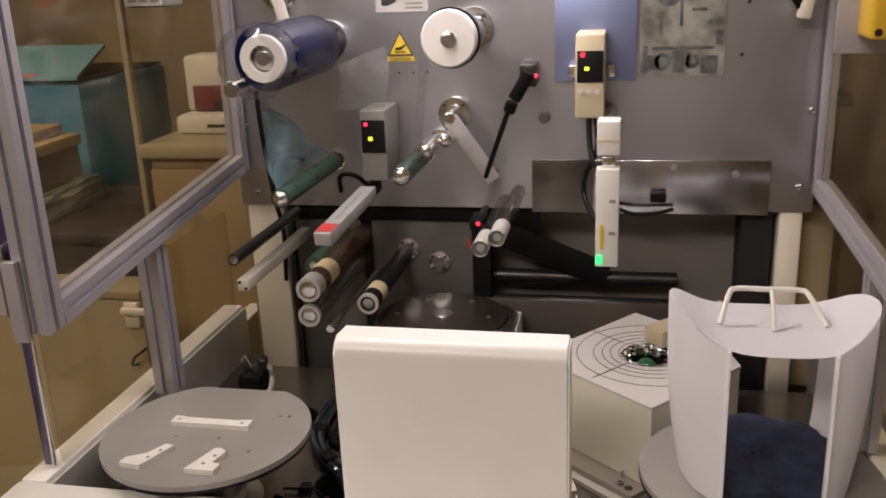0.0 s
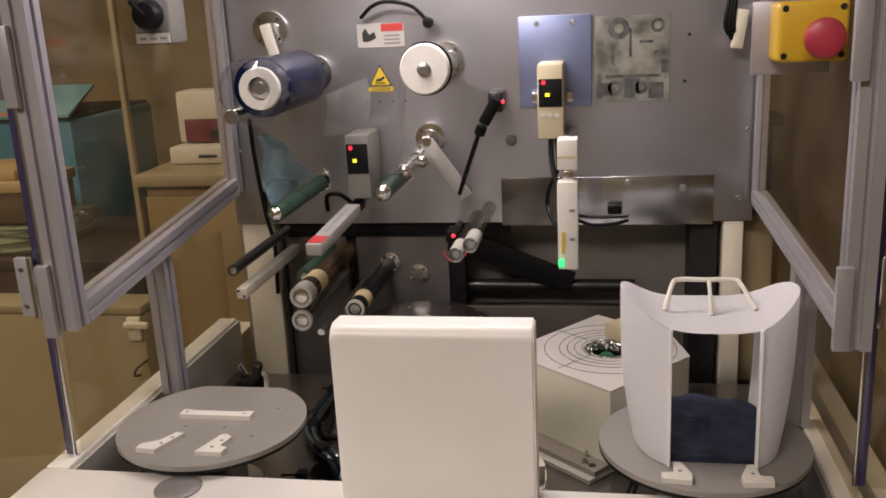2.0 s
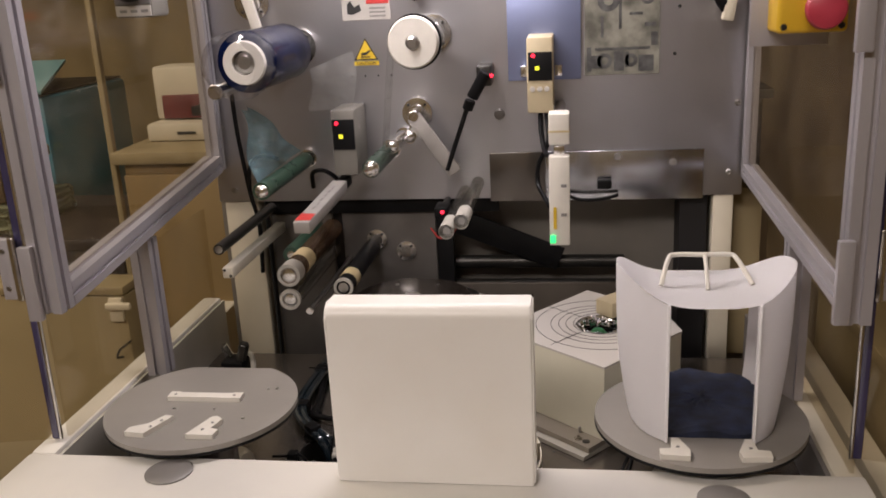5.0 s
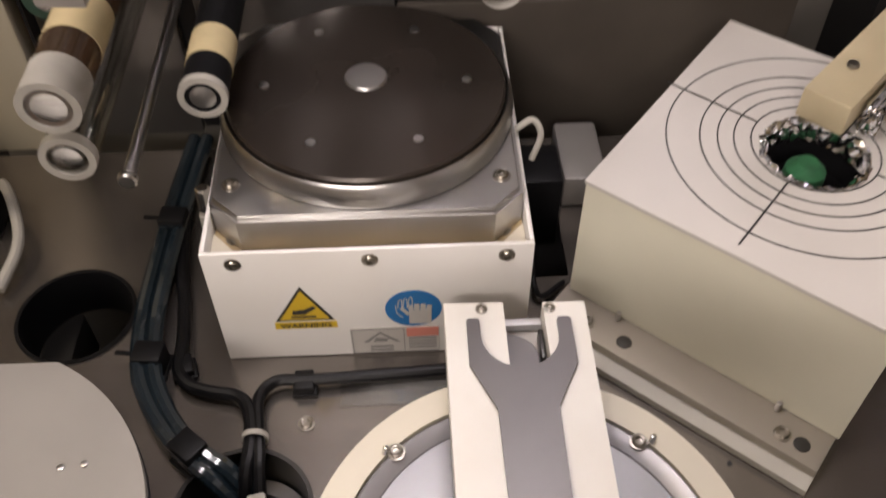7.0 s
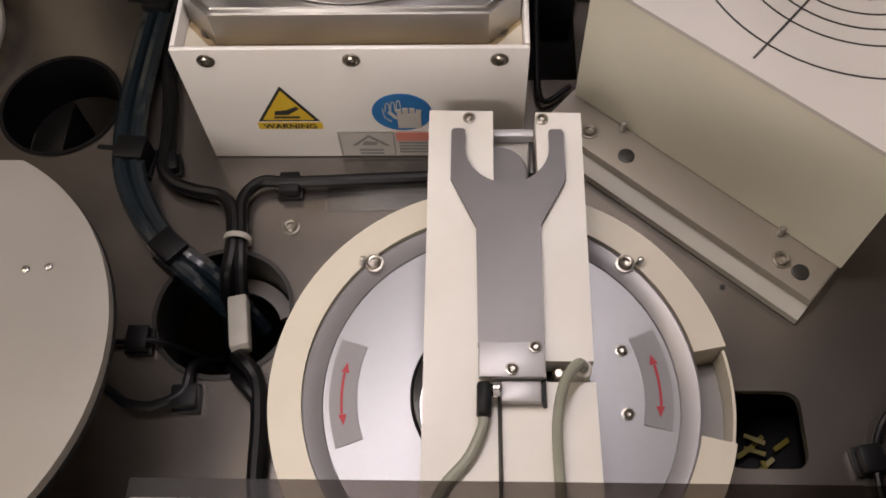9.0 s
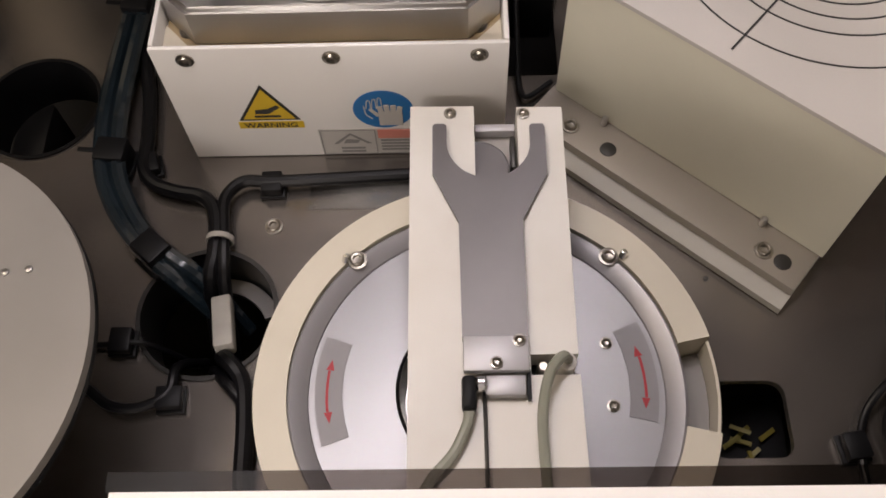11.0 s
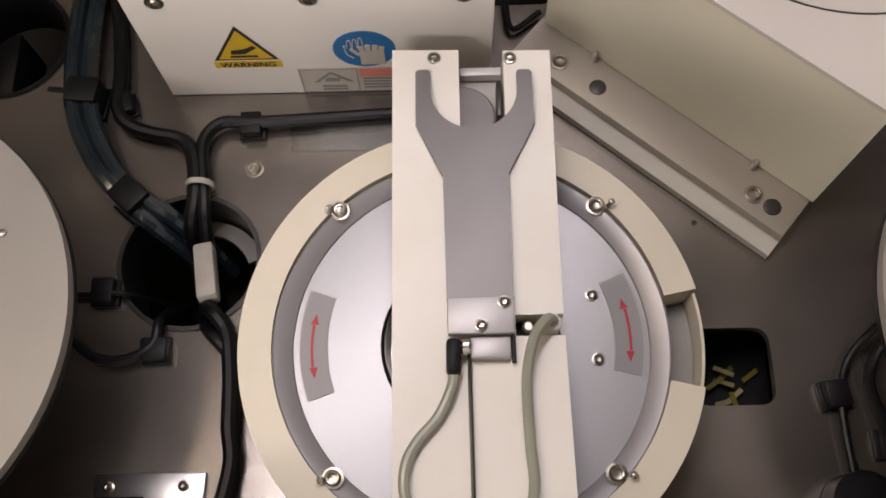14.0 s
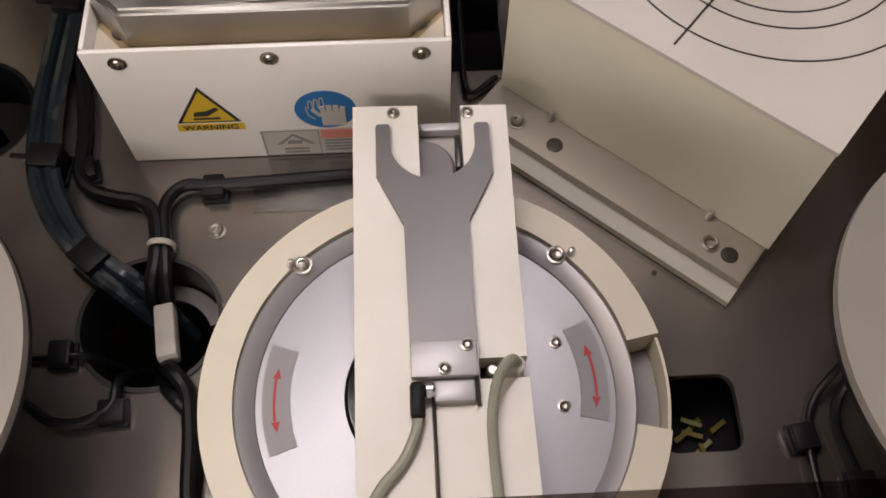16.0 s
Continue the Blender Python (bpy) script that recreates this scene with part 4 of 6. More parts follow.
part("rear_plate", box(B(), HX0 + 0.0024, HX1 - 0.0024, 0.2765, 0.279, 0.0005, 0.0765), WHITE, heater)
part("insulation", box(B(), HX0 + 0.0026, HX1 - 0.0026, HY + 0.0026, 0.2760, 0.045, 0.066), INSULATION, heater, "tan insulation board")
cxh, cyh = (HX0 + HX1) / 2, 0.2035
oct_outline = [(HX0 + 0.016, HY + 0.011), (HX1 - 0.016, HY + 0.011), (HX1 - 0.003, HY + 0.024), (HX1 - 0.003, 0.261), (HX1 - 0.016, 0.275), (HX0 + 0.016, 0.275), (HX0 + 0.003, 0.261), (HX0 + 0.003, HY + 0.024)]
bm = slab(B(), [oct_outline], 0.0665, 0.086)
bmesh.ops.dissolve_limit(bm, angle_limit=0.02, verts=bm.verts[:], edges=bm.edges[:])
bmesh.ops.bevel(bm, geom=[e for e in bm.edges if min(v.co.z for v in e.verts) > 0.085], offset=0.0022, segments=3, affect="EDGES")
part("heater_block", bm, STEEL, heater, "brushed metal block with cut corners")
part("plate_collar", lathe(B(), [(0.0690, 0.0865), (0.0690, 0.090), (0.0678, 0.096), (0.0664, 0.0975), (0.0654, 0.0960), (0.0654, 0.0865)], 96, pose(cxh, cyh, 0)), STEEL, heater, "turned metal collar")
part("heating_plate", lathe(B(), [(0.0651, 0.0870), (0.0651, 0.0985), (0.0641, 0.0998), (0, 0.0998)], 96, pose(cxh, cyh, 0)), HOTPLATE, heater, "dark coated round heating plate")
part("centre_disc", lathe(B(), [(0, 0.1012), (0.0095, 0.1010), (0.0102, 0.0999)], 32, pose(cxh, cyh + 0.004, 0)), STEEL, heater, "small metal centre disc")
for k in range(6):
    a = radians(60 * k + 60)
    part("plate_bolt", lathe(B(), [(0, 0.1008), (0.0022, 0.1006), (0.0024, 0.0999)], 14, pose(cxh + 0.047 * math.cos(a), cyh + 0.047 * math.sin(a), 0)), STEEL, heater)
for sx in (HX0 + 0.012, HX1 - 0.012):
    for sy in (HY + 0.0185, HY + 0.032):
        screw(heater, sx, sy, 0.066 if sy < HY + 0.02 else 0.086, 0.0030, mat=SCREW)
for sx in (-0.1175, -0.0590, 0.0):
    screw(heater, sx, HY, 0.0700, 0.0027, (0, -1, 0), h=0.0016)
for s in (1, -1):
    ax = HX0 + 0.0024 if s > 0 else HX1 - 0.0024
    part("corner_gusset", slab(B(), [[(ax, HY + 0.0024), (ax + s * 0.017, HY + 0.0024), (ax, HY + 0.021)]], 0.0662, 0.0672), CREAM, heater, "cream corner gusset", smooth=False)


def flat(outline, x, y, z, lift=0.0003):
    """A thin upright label whose outline is given in its own plane."""
    return slab(B(), [outline], 0.0, lift, facing(x, y, z))


def letters(text, size, mat, parent, m, name="lettering"):
    cu_ = bpy.data.curves.new(name, "FONT")
    cu_.body, cu_.size, cu_.align_x, cu_.align_y, cu_.offset = text, size, "CENTER", "CENTER", size * 0.018
    tmp = bpy.data.objects.new(name, cu_)
    scene.collection.objects.link(tmp)
    me = bpy.data.meshes.new_from_object(tmp.evaluated_get(bpy.context.evaluated_depsgraph_get()))
    bpy.data.objects.remove(tmp)
    me.transform(m)
    me.materials.clear()
    me.materials.append(mat)
    ob = new(name, me)
    ob.parent = parent
    return ob


def warning_sign(parent, x, y, z, w, text, face=None):
    """Yellow triangle with a black rim and an unclear black pictogram, over a yellow word strip."""
    h = w * 0.9
    s = part("warning_label", flat([(-w / 2, 0), (w / 2, 0), (0, h)], x, y, z, 0.0003), INK, parent, "yellow triangular warning label", smooth=False)
    part("yellow_field", flat([(-w * 0.42, h * 0.055), (w * 0.42, h * 0.055), (0, h * 0.90)], x, y - 0.0004, z, 0.0002), LABEL_YELLOW, s, smooth=False)
    bm = B()
    slab(bm, [[(-w * 0.22, h * 0.12), (w * 0.20, h * 0.12), (w * 0.20, h * 0.17), (-w * 0.22, h * 0.17)]], 0, 0.0002, facing(x, y - 0.0007, z))
    slab(bm, [[(-w * 0.20, h * 0.22), (w * 0.02, h * 0.22), (w * 0.22, h * 0.40), (w * 0.17, h * 0.46), (w * 0.02, h * 0.36), (-w * 0.18, h * 0.33)]], 0, 0.0002, facing(x, y - 0.0007, z))
    part("pictogram", bm, INK, s, smooth=False)
    t = part("word_strip", flat([(-w * 0.53, -h * 0.24), (w * 0.53, -h * 0.24), (w * 0.53, -h * 0.05), (-w * 0.53, -h * 0.05)], x, y, z, 0.0003), LABEL_YELLOW, parent, "yellow word strip", smooth=False)
    letters(text, h * 0.20, INK, t, facing(x, y - 0.0006, z - h * 0.145))


warning_sign(heater, -0.0912, HY - 0.0001, 0.0292, 0.0270, "WARNING")
GX, GZ = -0.0412, 0.0352
glove = part("glove_label", slab(B(), [circle(0, 0, 0.0130, 40)], 0, 0.0003, facing(GX, HY - 0.0001, GZ)), LABEL_BLUE, heater, "round blue glove label", smooth=False)
bm = B()
for k in range(4):
    box(bm, -0.0012, 0.0012, -0.0004, 0.0, 0.0, 0.0052 - abs(k - 1.4) * 0.0010, 0.0003, pose(GX + 0.0030 + (k - 1.5) * 0.0026, HY - 0.0005, GZ - 0.0010, 0, (k - 1.5) * 6, 0))
box(bm, -0.0052, 0.0052, -0.0004, 0, -0.0098, 0.0003, 0.0003, pose(GX + 0.0030, HY - 0.0005, GZ - 0.0010))
box(bm, -0.0009, 0.0009, -0.0004, 0.0, 0.0, 0.0062, 0.0003, pose(GX - 0.0022, HY - 0.0005, GZ - 0.0040, 0, -34, 0))
part("glove_shape", bm, LABEL_WHITE, glove, smooth=False)
bm = B()
for k in range(3):
    sweep(bm, [(GX - 0.0072 + 0.0024 * k, HY - 0.0004, GZ + 0.0010), (GX - 0.0066 + 0.0024 * k, HY - 0.0004, GZ + 0.0060 + 0.0008 * k), (GX - 0.0054 + 0.0024 * k, HY - 0.0004, GZ + 0.0062 + 0.0008 * k), (GX - 0.0052 + 0.0024 * k, HY - 0.0004, GZ + 0.0010)], 0.00028, 6, 4)
sweep(bm, [(GX - 0.0082, HY - 0.0004, GZ + 0.0030), (GX - 0.0076, HY - 0.0004, GZ - 0.0030), (GX - 0.0050, HY - 0.0004, GZ - 0.0062)], 0.00028, 6, 4)
part("hand_outline", bm, LABEL_WHITE, glove, "thin white line drawing", smooth=False)
NX, NZ = -0.0505, 0.0115
note = part("notice_label", flat([(-0.0210, -0.0098), (0.0210, -0.0098), (0.0210, 0.0098), (-0.0210, 0.0098)], NX, HY - 0.0001, NZ), LABEL_WHITE, heater, "small white and red notice label", smooth=False)
part("notice_red", flat([(0.0055, 0.0030), (0.0206, 0.0030), (0.0206, 0.0094), (0.0055, 0.0094)], NX, HY - 0.0005, NZ), LABEL_PINK, note, "faded red heading", smooth=False)
bm = B()
for k in range(4):
    slab(bm, [[(0.0065, 0.0006 - 0.0024 * k), (0.0196, 0.0006 - 0.0024 * k), (0.0196, 0.0018 - 0.0024 * k), (0.0065, 0.0018 - 0.0024 * k)]], 0, 0.0002, facing(NX, HY - 0.0005, NZ))
for k in range(2):
    slab(bm, [[(-0.0120, -0.0078 + 0.0026 * k), (-0.0010, -0.0078 + 0.0026 * k), (-0.0010, -0.0064 + 0.0026 * k), (-0.0120, -0.0064 + 0.0026 * k)]], 0, 0.0002, facing(NX, HY - 0.0005, NZ))
slab(bm, [[(-0.0150, -0.0010), (-0.0070, 0.0072), (0.0022, -0.0010), (0.0002, -0.0010), (-0.0070, 0.0056), (-0.0130, -0.0010)]], 0, 0.0002, facing(NX, HY - 0.0005, NZ))
slab(bm, [[(-0.0105, -0.0006), (-0.0040, -0.0006), (-0.0030, 0.0016), (-0.0090, 0.0024)]], 0, 0.0002, facing(NX, HY - 0.0005, NZ))
for a, b, c, d in ((-0.0204, 0.0045, -0.0094, -0.0090), (-0.0204, 0.0045, 0.0090, 0.0094), (-0.0204, -0.0200, -0.0089, 0.0089), (0.0041, 0.0045, -0.0089, 0.0089), (0.0055, 0.0206, -0.0094, -0.0090)):
    slab(bm, [[(a, c), (b, c), (b, d), (a, d)]], 0, 0.0002, facing(NX, HY - 0.0005, NZ))
part("notice_print", bm, INK_GREY, note, smooth=False)

# ---- angled cream housing with engraved rings ----
hexa = thing("angled_housing", "cream angled housing with black rings drawn on its lid", "housing")
ang = math.degrees(math.atan2(0.0592 - 0.1485, 0.1412 - 0.0370))
hm = pose(0.0370, 0.1485, 0, 0, 0, ang)
LEN = math.hypot(0.1042, 0.0893)
HZ = 0.084
hc = hm.inverted() @ Vector((0.1435, 0.1640, 0))
hw = hm.inverted() @ Vector((0.1420, 0.1600, 0))
outline = [(0, 0), (LEN + 0.002, 0), (LEN + 0.004, 0.118), (LEN - 0.040, 0.150), (-0.004, 0.149)]
part("body", slab(B(), [outline, circle(hw.x, hw.y, 0.0237, 32)], 0.0105, HZ - 0.0005, hm), HOUSING, hexa, "cream folded body", smooth=False)
part("lid", slab(B(), [[(-0.0006, -0.0006), (LEN + 0.0026, -0.0006), (LEN + 0.0046, 0.1186), (LEN - 0.0396, 0.1506), (-0.0046, 0.1496)], circle(hw.x, hw.y, 0.0235, 32)], HZ - 0.0004, HZ + 0.0016, hm), LID, hexa, "pale flat lid", smooth=False)
bm = B()
for r_ in (0.0285, 0.0362, 0.0435, 0.0515, 0.0668):
    slab(bm, [circle(hc.x, hc.y, r_ + 0.00035, 72), circle(hc.x, hc.y, r_ - 0.00035, 72)[::-1]], HZ + 0.0017, HZ + 0.0019, hm)
for a in (228.5, 138.5, 48.5, 318.5):
    d = Vector((math.cos(radians(a - ang)), math.sin(radians(a - ang))))
    nrm = Vector((-d.y, d.x)) * 0.0004
    p0, p1 = Vector((hc.x, hc.y)) + d * 0.0285, Vector((hc.x, hc.y)) + d * 0.0760
    slab(bm, [[tuple(p0 + nrm), tuple(p0 - nrm), tuple(p1 - nrm), tuple(p1 + nrm)]], HZ + 0.0020, HZ + 0.0022, hm)
part("ring_print", bm, INK, hexa, "thin black rings and cross lines", smooth=False)
bm = B()
wr = random.Random(5)
lathe(bm, [(0.0243, HZ + 0.0023), (0.0232, HZ + 0.0030), (0.0215, HZ - 0.001), (0.0205, HZ - 0.006), (0.0212, HZ - 0.009)], 36, hm @ pose(hw.x, hw.y, 0))
bmesh.ops.subdivide_edges(bm, edges=bm.edges[:], cuts=1, use_grid_fill=True)
for v in bm.verts:
    v.co += Vector((wr.uniform(-1, 1), wr.uniform(-1, 1), wr.uniform(-0.5, 0.8))) * 0.0013
part("foil_rim", bm, FOIL, hexa, "crumpled foil round the well")
part("well", lathe(B(), [(0.0234, HZ - 0.002), (0.0230, HZ - 0.024), (0, HZ - 0.024)], 36, hm @ pose(hw.x, hw.y, 0)), BLACK, hexa, "dark well")
part("flange", slab(B(), [[(-0.002, -0.0205), (LEN + 0.0005, -0.0205), (LEN + 0.0005, 0.0060), (-0.002, 0.0060)]], 0.0050, 0.0100, hm), FLANGE, hexa, "dull metal mounting flange", smooth=False)
part("plinth", slab(B(), [[(-0.003, -0.0285), (LEN + 0.001, -0.0285), (LEN + 0.001, 0.10), (-0.003, 0.10)]], 0.0005, 0.0045, hm), PLINTH, hexa, "grey-beige plinth", smooth=False)
for fx, hx_, px_ in ((0.0178, 0.0384, 0.0290), (0.1186, 0.1276, 0.1115)):
    screw(hexa, *(hm @ Vector((fx, -0.0123, 0.0100))), 0.0030)
    part("flange_hole", lathe(B(), [(0, 0.0006), (0.0026, 0.0006), (0.0036, 0.0004), (0.0038, 0)], 18, hm @ pose(hx_, -0.0120, 0.0101)), DARK_STEEL, hexa)
    part("stud", rod(B(), hm @ Vector((px_, -0.0022, 0.0100)), hm @ Vector((px_, -0.0022, 0.0160)), 0.0014, 10), STEEL, hexa)
ball = part("green_pad", lathe(B(), [(0, 0.012), (0.005, 0.0112), (0.009, 0.007), (0.0095, 0.002), (0.008, 0)], 28, pose(0.1400, 0.1590, HZ - 0.0135)), GREEN_BALL)
tagged(ball, "small green felt pad in the foil-lined well", "pad")
clampb = thing("sensor_bracket", "tan plastic bracket block reaching over the foil-lined well", "bracket")
bk = pose(0.1462, 0.1742, HZ + 0.0018, 0, 0, 45)
part("block", box(B(), 0.0, 0.105, -0.0115, 0.0115, 0.004, 0.0205, 0.0012, bk), BEIGE_CASE, clampb)
part("foot", box(B(), 0.070, 0.100, -0.011, 0.011, 0.0002, 0.0038, 0, bk), DARK_STEEL, clampb)
part("screw", lathe(B(), [(0, 0.0015), (0.0026, 0.0013), (0.0030, 0)], 14, bk @ pose(0.028, 0.002, 0.0216)), STEEL, clampb)
# black strip painted in for the shade beneath the block
part("underside_shade", box(B(), 0.006, 0.068, -0.011, 0.011, 0.0006, 0.0036, 0, bk), BLACK, clampb)
bm = box(B(), 0.012, 0.100, -0.0215, -0.0140, 0.0003, 0.0150, 0.002, bk)
bmesh.ops.subdivide_edges(bm, edges=bm.edges[:], cuts=3, use_grid_fill=True)
for v in bm.verts:
    v.co += Vector((wr.uniform(-1, 1), wr.uniform(-1, 1), wr.uniform(-0.2, 1))) * 0.0014
part("foil_wrap", bm, FOIL, clampb, "crumpled foil along the block")


# ---- cables, hoses and clips on the deck ----
def cable(name, label, points, r, mat, category="cable"):
    return tagged(part(name, sweep(B(), points, r), mat), label, category)


for off in (-0.0036, 0.0036):
    cable("air_hose", "dark teal pneumatic hose running across the deck", [(-0.163 + off, 0.272, 0.010), (-0.168 + off, 0.215, 0.010), (-0.1705 + off, 0.165, 0.010), (-0.1700 + off, 0.134, 0.011), (-0.1665 + off, 0.108, 0.011), (-0.1585 + off, 0.089, 0.011), (-0.1475 + off, 0.073, 0.011), (-0.1360 + off, 0.0625 + 0.3 * off, 0.009), (-0.1235 + off, 0.0540 + 0.5 * off, 0.002), (-0.110 + off, 0.046, -0.03)], 0.0039, HOSE, "hose")
cable("black_cable", "black sleeved cable clipped to the deck", [(-0.163, 0.270, 0.005), (-0.165, 0.215, 0.005), (-0.160, 0.172, 0.006), (-0.156, 0.150, 0.006), (-0.1535, 0.128, 0.006), (-0.153, 0.112, 0.006), (-0.147, 0.103, 0.006), (-0.136, 0.0985, 0.006), (-0.125, 0.0960, 0.006), (-0.1185, 0.0895, 0.007), (-0.1155, 0.078, 0.008), (-0.115, 0.066, 0.008), (-0.117, 0.054, 0.002), (-0.122, 0.040, -0.04)], 0.0033, RUBBER)
cable("black_cable", "black sleeved cable clipped to the deck", [(-0.018, 0.1070, 0.005), (-0.060, 0.1050, 0.005), (-0.093, 0.1030, 0.006), (-0.105, 0.1035, 0.006), (-0.1115, 0.099, 0.006), (-0.1140, 0.091, 0.007), (-0.1125, 0.078, 0.008), (-0.1110, 0.066, 0.008), (-0.1105, 0.052, 0.001), (-0.112, 0.030, -0.04)], 0.0029, RUBBER)
cable("black_cable", "black sleeved cable running along the rotary unit", [(-0.116, 0.030, -0.03), (-0.107, 0.020, 0.003), (-0.098, 0.009, 0.006), (-0.0950, -0.008, 0.006), (-0.0940, -0.030, 0.006), (-0.0925, -0.045, 0.006), (-0.0985, -0.074, 0.006)], 0.0036, RUBBER)
cable("black_cable", "black sleeved cable running along the rotary unit", [(-0.120, 0.026, -0.03), (-0.106, 0.010, 0.004), (-0.0945, -0.006, 0.005), (-0.0925, -0.040, 0.005), (-0.0935, -0.074, 0.005)], 0.0026, RUBBER)
cable("black_cable", "short black cable between clips on the deck", [(-0.172, 0.012, 0.004), (-0.160, 0.006, 0.005), (-0.150, -0.001, 0.006), (-0.138, -0.002, 0.006), (-0.1270, 0.004, 0.006), (-0.1255, 0.016, 0.003), (-0.124, 0.030, -0.03)], 0.0022, RUBBER)
cable("black_cable", "short black cable between clips on the deck", [(-0.170, 0.026, 0.003), (-0.155, 0.026, 0.004), (-0.140, 0.026, 0.004), (-0.125, 0.028, -0.03)], 0.0013, RUBBER)
cable("black_cable", "black cable hanging down beside the turntable column", [(0.172, 0.016, 0.060), (0.160, 0.006, 0.020), (0.149, -0.006, 0.006), (0.1435, -0.022, 0.005), (0.1435, -0.045, 0.004), (0.146, -0.074, 0.004)], 0.0016, RUBBER)
cable("black_cable", "black cable hanging down beside the turntable column", [(0.176, 0.014, 0.060), (0.164, 0.004, 0.020), (0.156, -0.012, 0.005), (0.158, -0.030, 0.004), (0.163, -0.050, 0.004), (0.164, -0.074, 0.004)], 0.0022, RUBBER)
conn = tagged(part("white_connector", box(B(), -0.0042, 0.0042, -0.0135, 0.0135, -0.004, 0.004, 0.0012, pose(-0.1090, 0.0350, 0.0020, -14, 0, 12)), DULL_SLEEVE), "white cable connector hanging in the round hole", "connector")
tie = tagged(part("cable_tie", lathe(B(), [(0.0052, -0.0012), (0.0060, -0.0012), (0.0060, 0.0012), (0.0052, 0.0012)], 20, along((-0.1132, 0.0725, 0.008), (-0.1132, 0.0735, 0.008)), closed=True), DULL_SLEEVE), "white cable tie round the black cables", "cable tie", "cable ties")


def clip(x, y, turn, w=0.0058, top=0.0080):
    c = thing("cable_clip", "black adhesive cable clip on the deck", "cable clip", "cable clips")
    c.matrix_basis = pose(x, y, 0, 0, 0, turn)
    part("base", box(B(), -w, w, -w, w, 0.0003, 0.0028, 0.0006), BLACK, c)
    part("loop", box(B(), -w * 0.8, w * 0.8, -w * 0.92, w * 0.92, 0.0029, top, 0.0010), BLACK, c)
    if top > 0.01:
        part("tail", box(B(), -0.0012, 0.0012, w * 0.9, w * 2.1, top - 0.004, top - 0.0028, 0.0004), BLACK, c, "cut-off strap end")
    return c


for cx_, cy_, tt in ((-0.1500, 0.0270, 0), (-0.1265, 0.0020, 92), (-0.0935, 0.1025, 2), (-0.1515, 0.114, 15), (0.1418, -0.0205, 8), (0.160, -0.040, 0)):
    clip(cx_, cy_, tt)
for cx_, cy_, tt in ((-0.1665, 0.1165, 84), (-0.1410, 0.0665, 48), (-0.1685, 0.205, 85)):
    clip(cx_, cy_, tt, 0.0076, 0.0160)
hasp = thing("black_handle_bar", "black bar on a metal bracket behind the front ledge", "handle")
part("bracket", box(B(), -0.146, -0.103, -0.0640, -0.0460, 0.0004, 0.0024, 0.0005), STEEL, hasp)
part("bar", rod(B(), (-0.182, -0.0600, 0.0075), (-0.124, -0.0600, 0.0075), 0.0048), BLACK, hasp)
screw(hasp, -0.1400, -0.0510, 0.0024, 0.0017)
screw(hasp, -0.1110, -0.0510, 0.0024, 0.0017)
tagged(part("round_plug", lathe(B(), [(0, 0.016), (0.0100, 0.016), (0.0125, 0.0135), (0.0125, 0.0005), (0, 0.0005)], 32, pose(0.1430, -0.0630, 0)), BLACK), "round black plug on the deck by the turntable", "plug")
gear = thing("cable_gland", "dark cable gland cluster at the back of the deck", "fitting")
part("body", box(B(), -0.290, -0.264, 0.205, 0.232, 0.0005, 0.018, 0.002), BLACK, gear)
part("nut", rod(B(), (-0.268, 0.214, 0.0185), (-0.260, 0.210, 0.040), 0.006, 6), DARK_STEEL, gear)
part("nut", rod(B(), (-0.284, 0.222, 0.0185), (-0.290, 0.220, 0.034), 0.005, 6), CHROME, gear)

cable("pale_hose", "pale grey hose looping out of the gland", [(-0.272, 0.232, 0.012), (-0.262, 0.228, 0.020), (-0.252, 0.210, 0.018), (-0.247, 0.190, 0.012), (-0.252, 0.165, 0.006)], 0.0030, DULL_SLEEVE, "hose")
fit_ = thing("air_fitting", "bright segmented air fitting standing beside the heater", "fitting")
for k in range(4):
    part("segment", rod(B(), (-0.1405, 0.172 + 0.002 * k, 0.0005 + 0.0150 * k), (-0.1405, 0.1735 + 0.002 * k, 0.0142 + 0.0150 * k), 0.0042 - 0.0006 * (k % 2), 14), CHROME if k % 2 else DULL_SLEEVE, fit_)
relay = thing("terminal_block", "black terminal block with a pale cover behind the heater", "terminal block")
part("block", box(B(), 0.018, 0.040, 0.205, 0.235, -0.02, 0.030, 0.002), BLACK, relay)
part("cover", box(B(), 0.042, 0.066, 0.215, 0.262, 0.0005, 0.022, 0.002), MACHINE_GREY, relay)
cable("heater_wire", "pale heater wire looping out of the heater side", [(0.010, 0.190, 0.080), (0.018, 0.192, 0.084), (0.022, 0.188, 0.078), (0.018, 0.184, 0.066)], 0.0016, DULL_SLEEVE)
cable("heater_wire", "thin black wire beside the heater", [(0.020, 0.205, 0.024), (0.020, 0.175, 0.012), (0.022, 0.150, 0.004), (0.036, 0.158, 0.004)], 0.0014, RUBBER)


# ---- things on the back panel ----
def mount(parent, x, z, r=0.013, y=0.298):
    part("mounting_flange", lathe(B(), [(0, 0.006), (r * 0.55, 0.006), (r * 0.6, 0.004), (r, 0.0035), (r, 0.0)], 32, facing(x, y, z)), CHROME, parent, "bright round flange")
    for k in range(4):
        a = radians(45 + 90 * k)
        part("screw", lathe(B(), [(0, 0.0056), (0.0016, 0.0054), (0.0018, 0.0036)], 10, facing(x + r * 0.78 * math.cos(a), y, z + r * 0.78 * math.sin(a))), DARK_STEEL, parent)


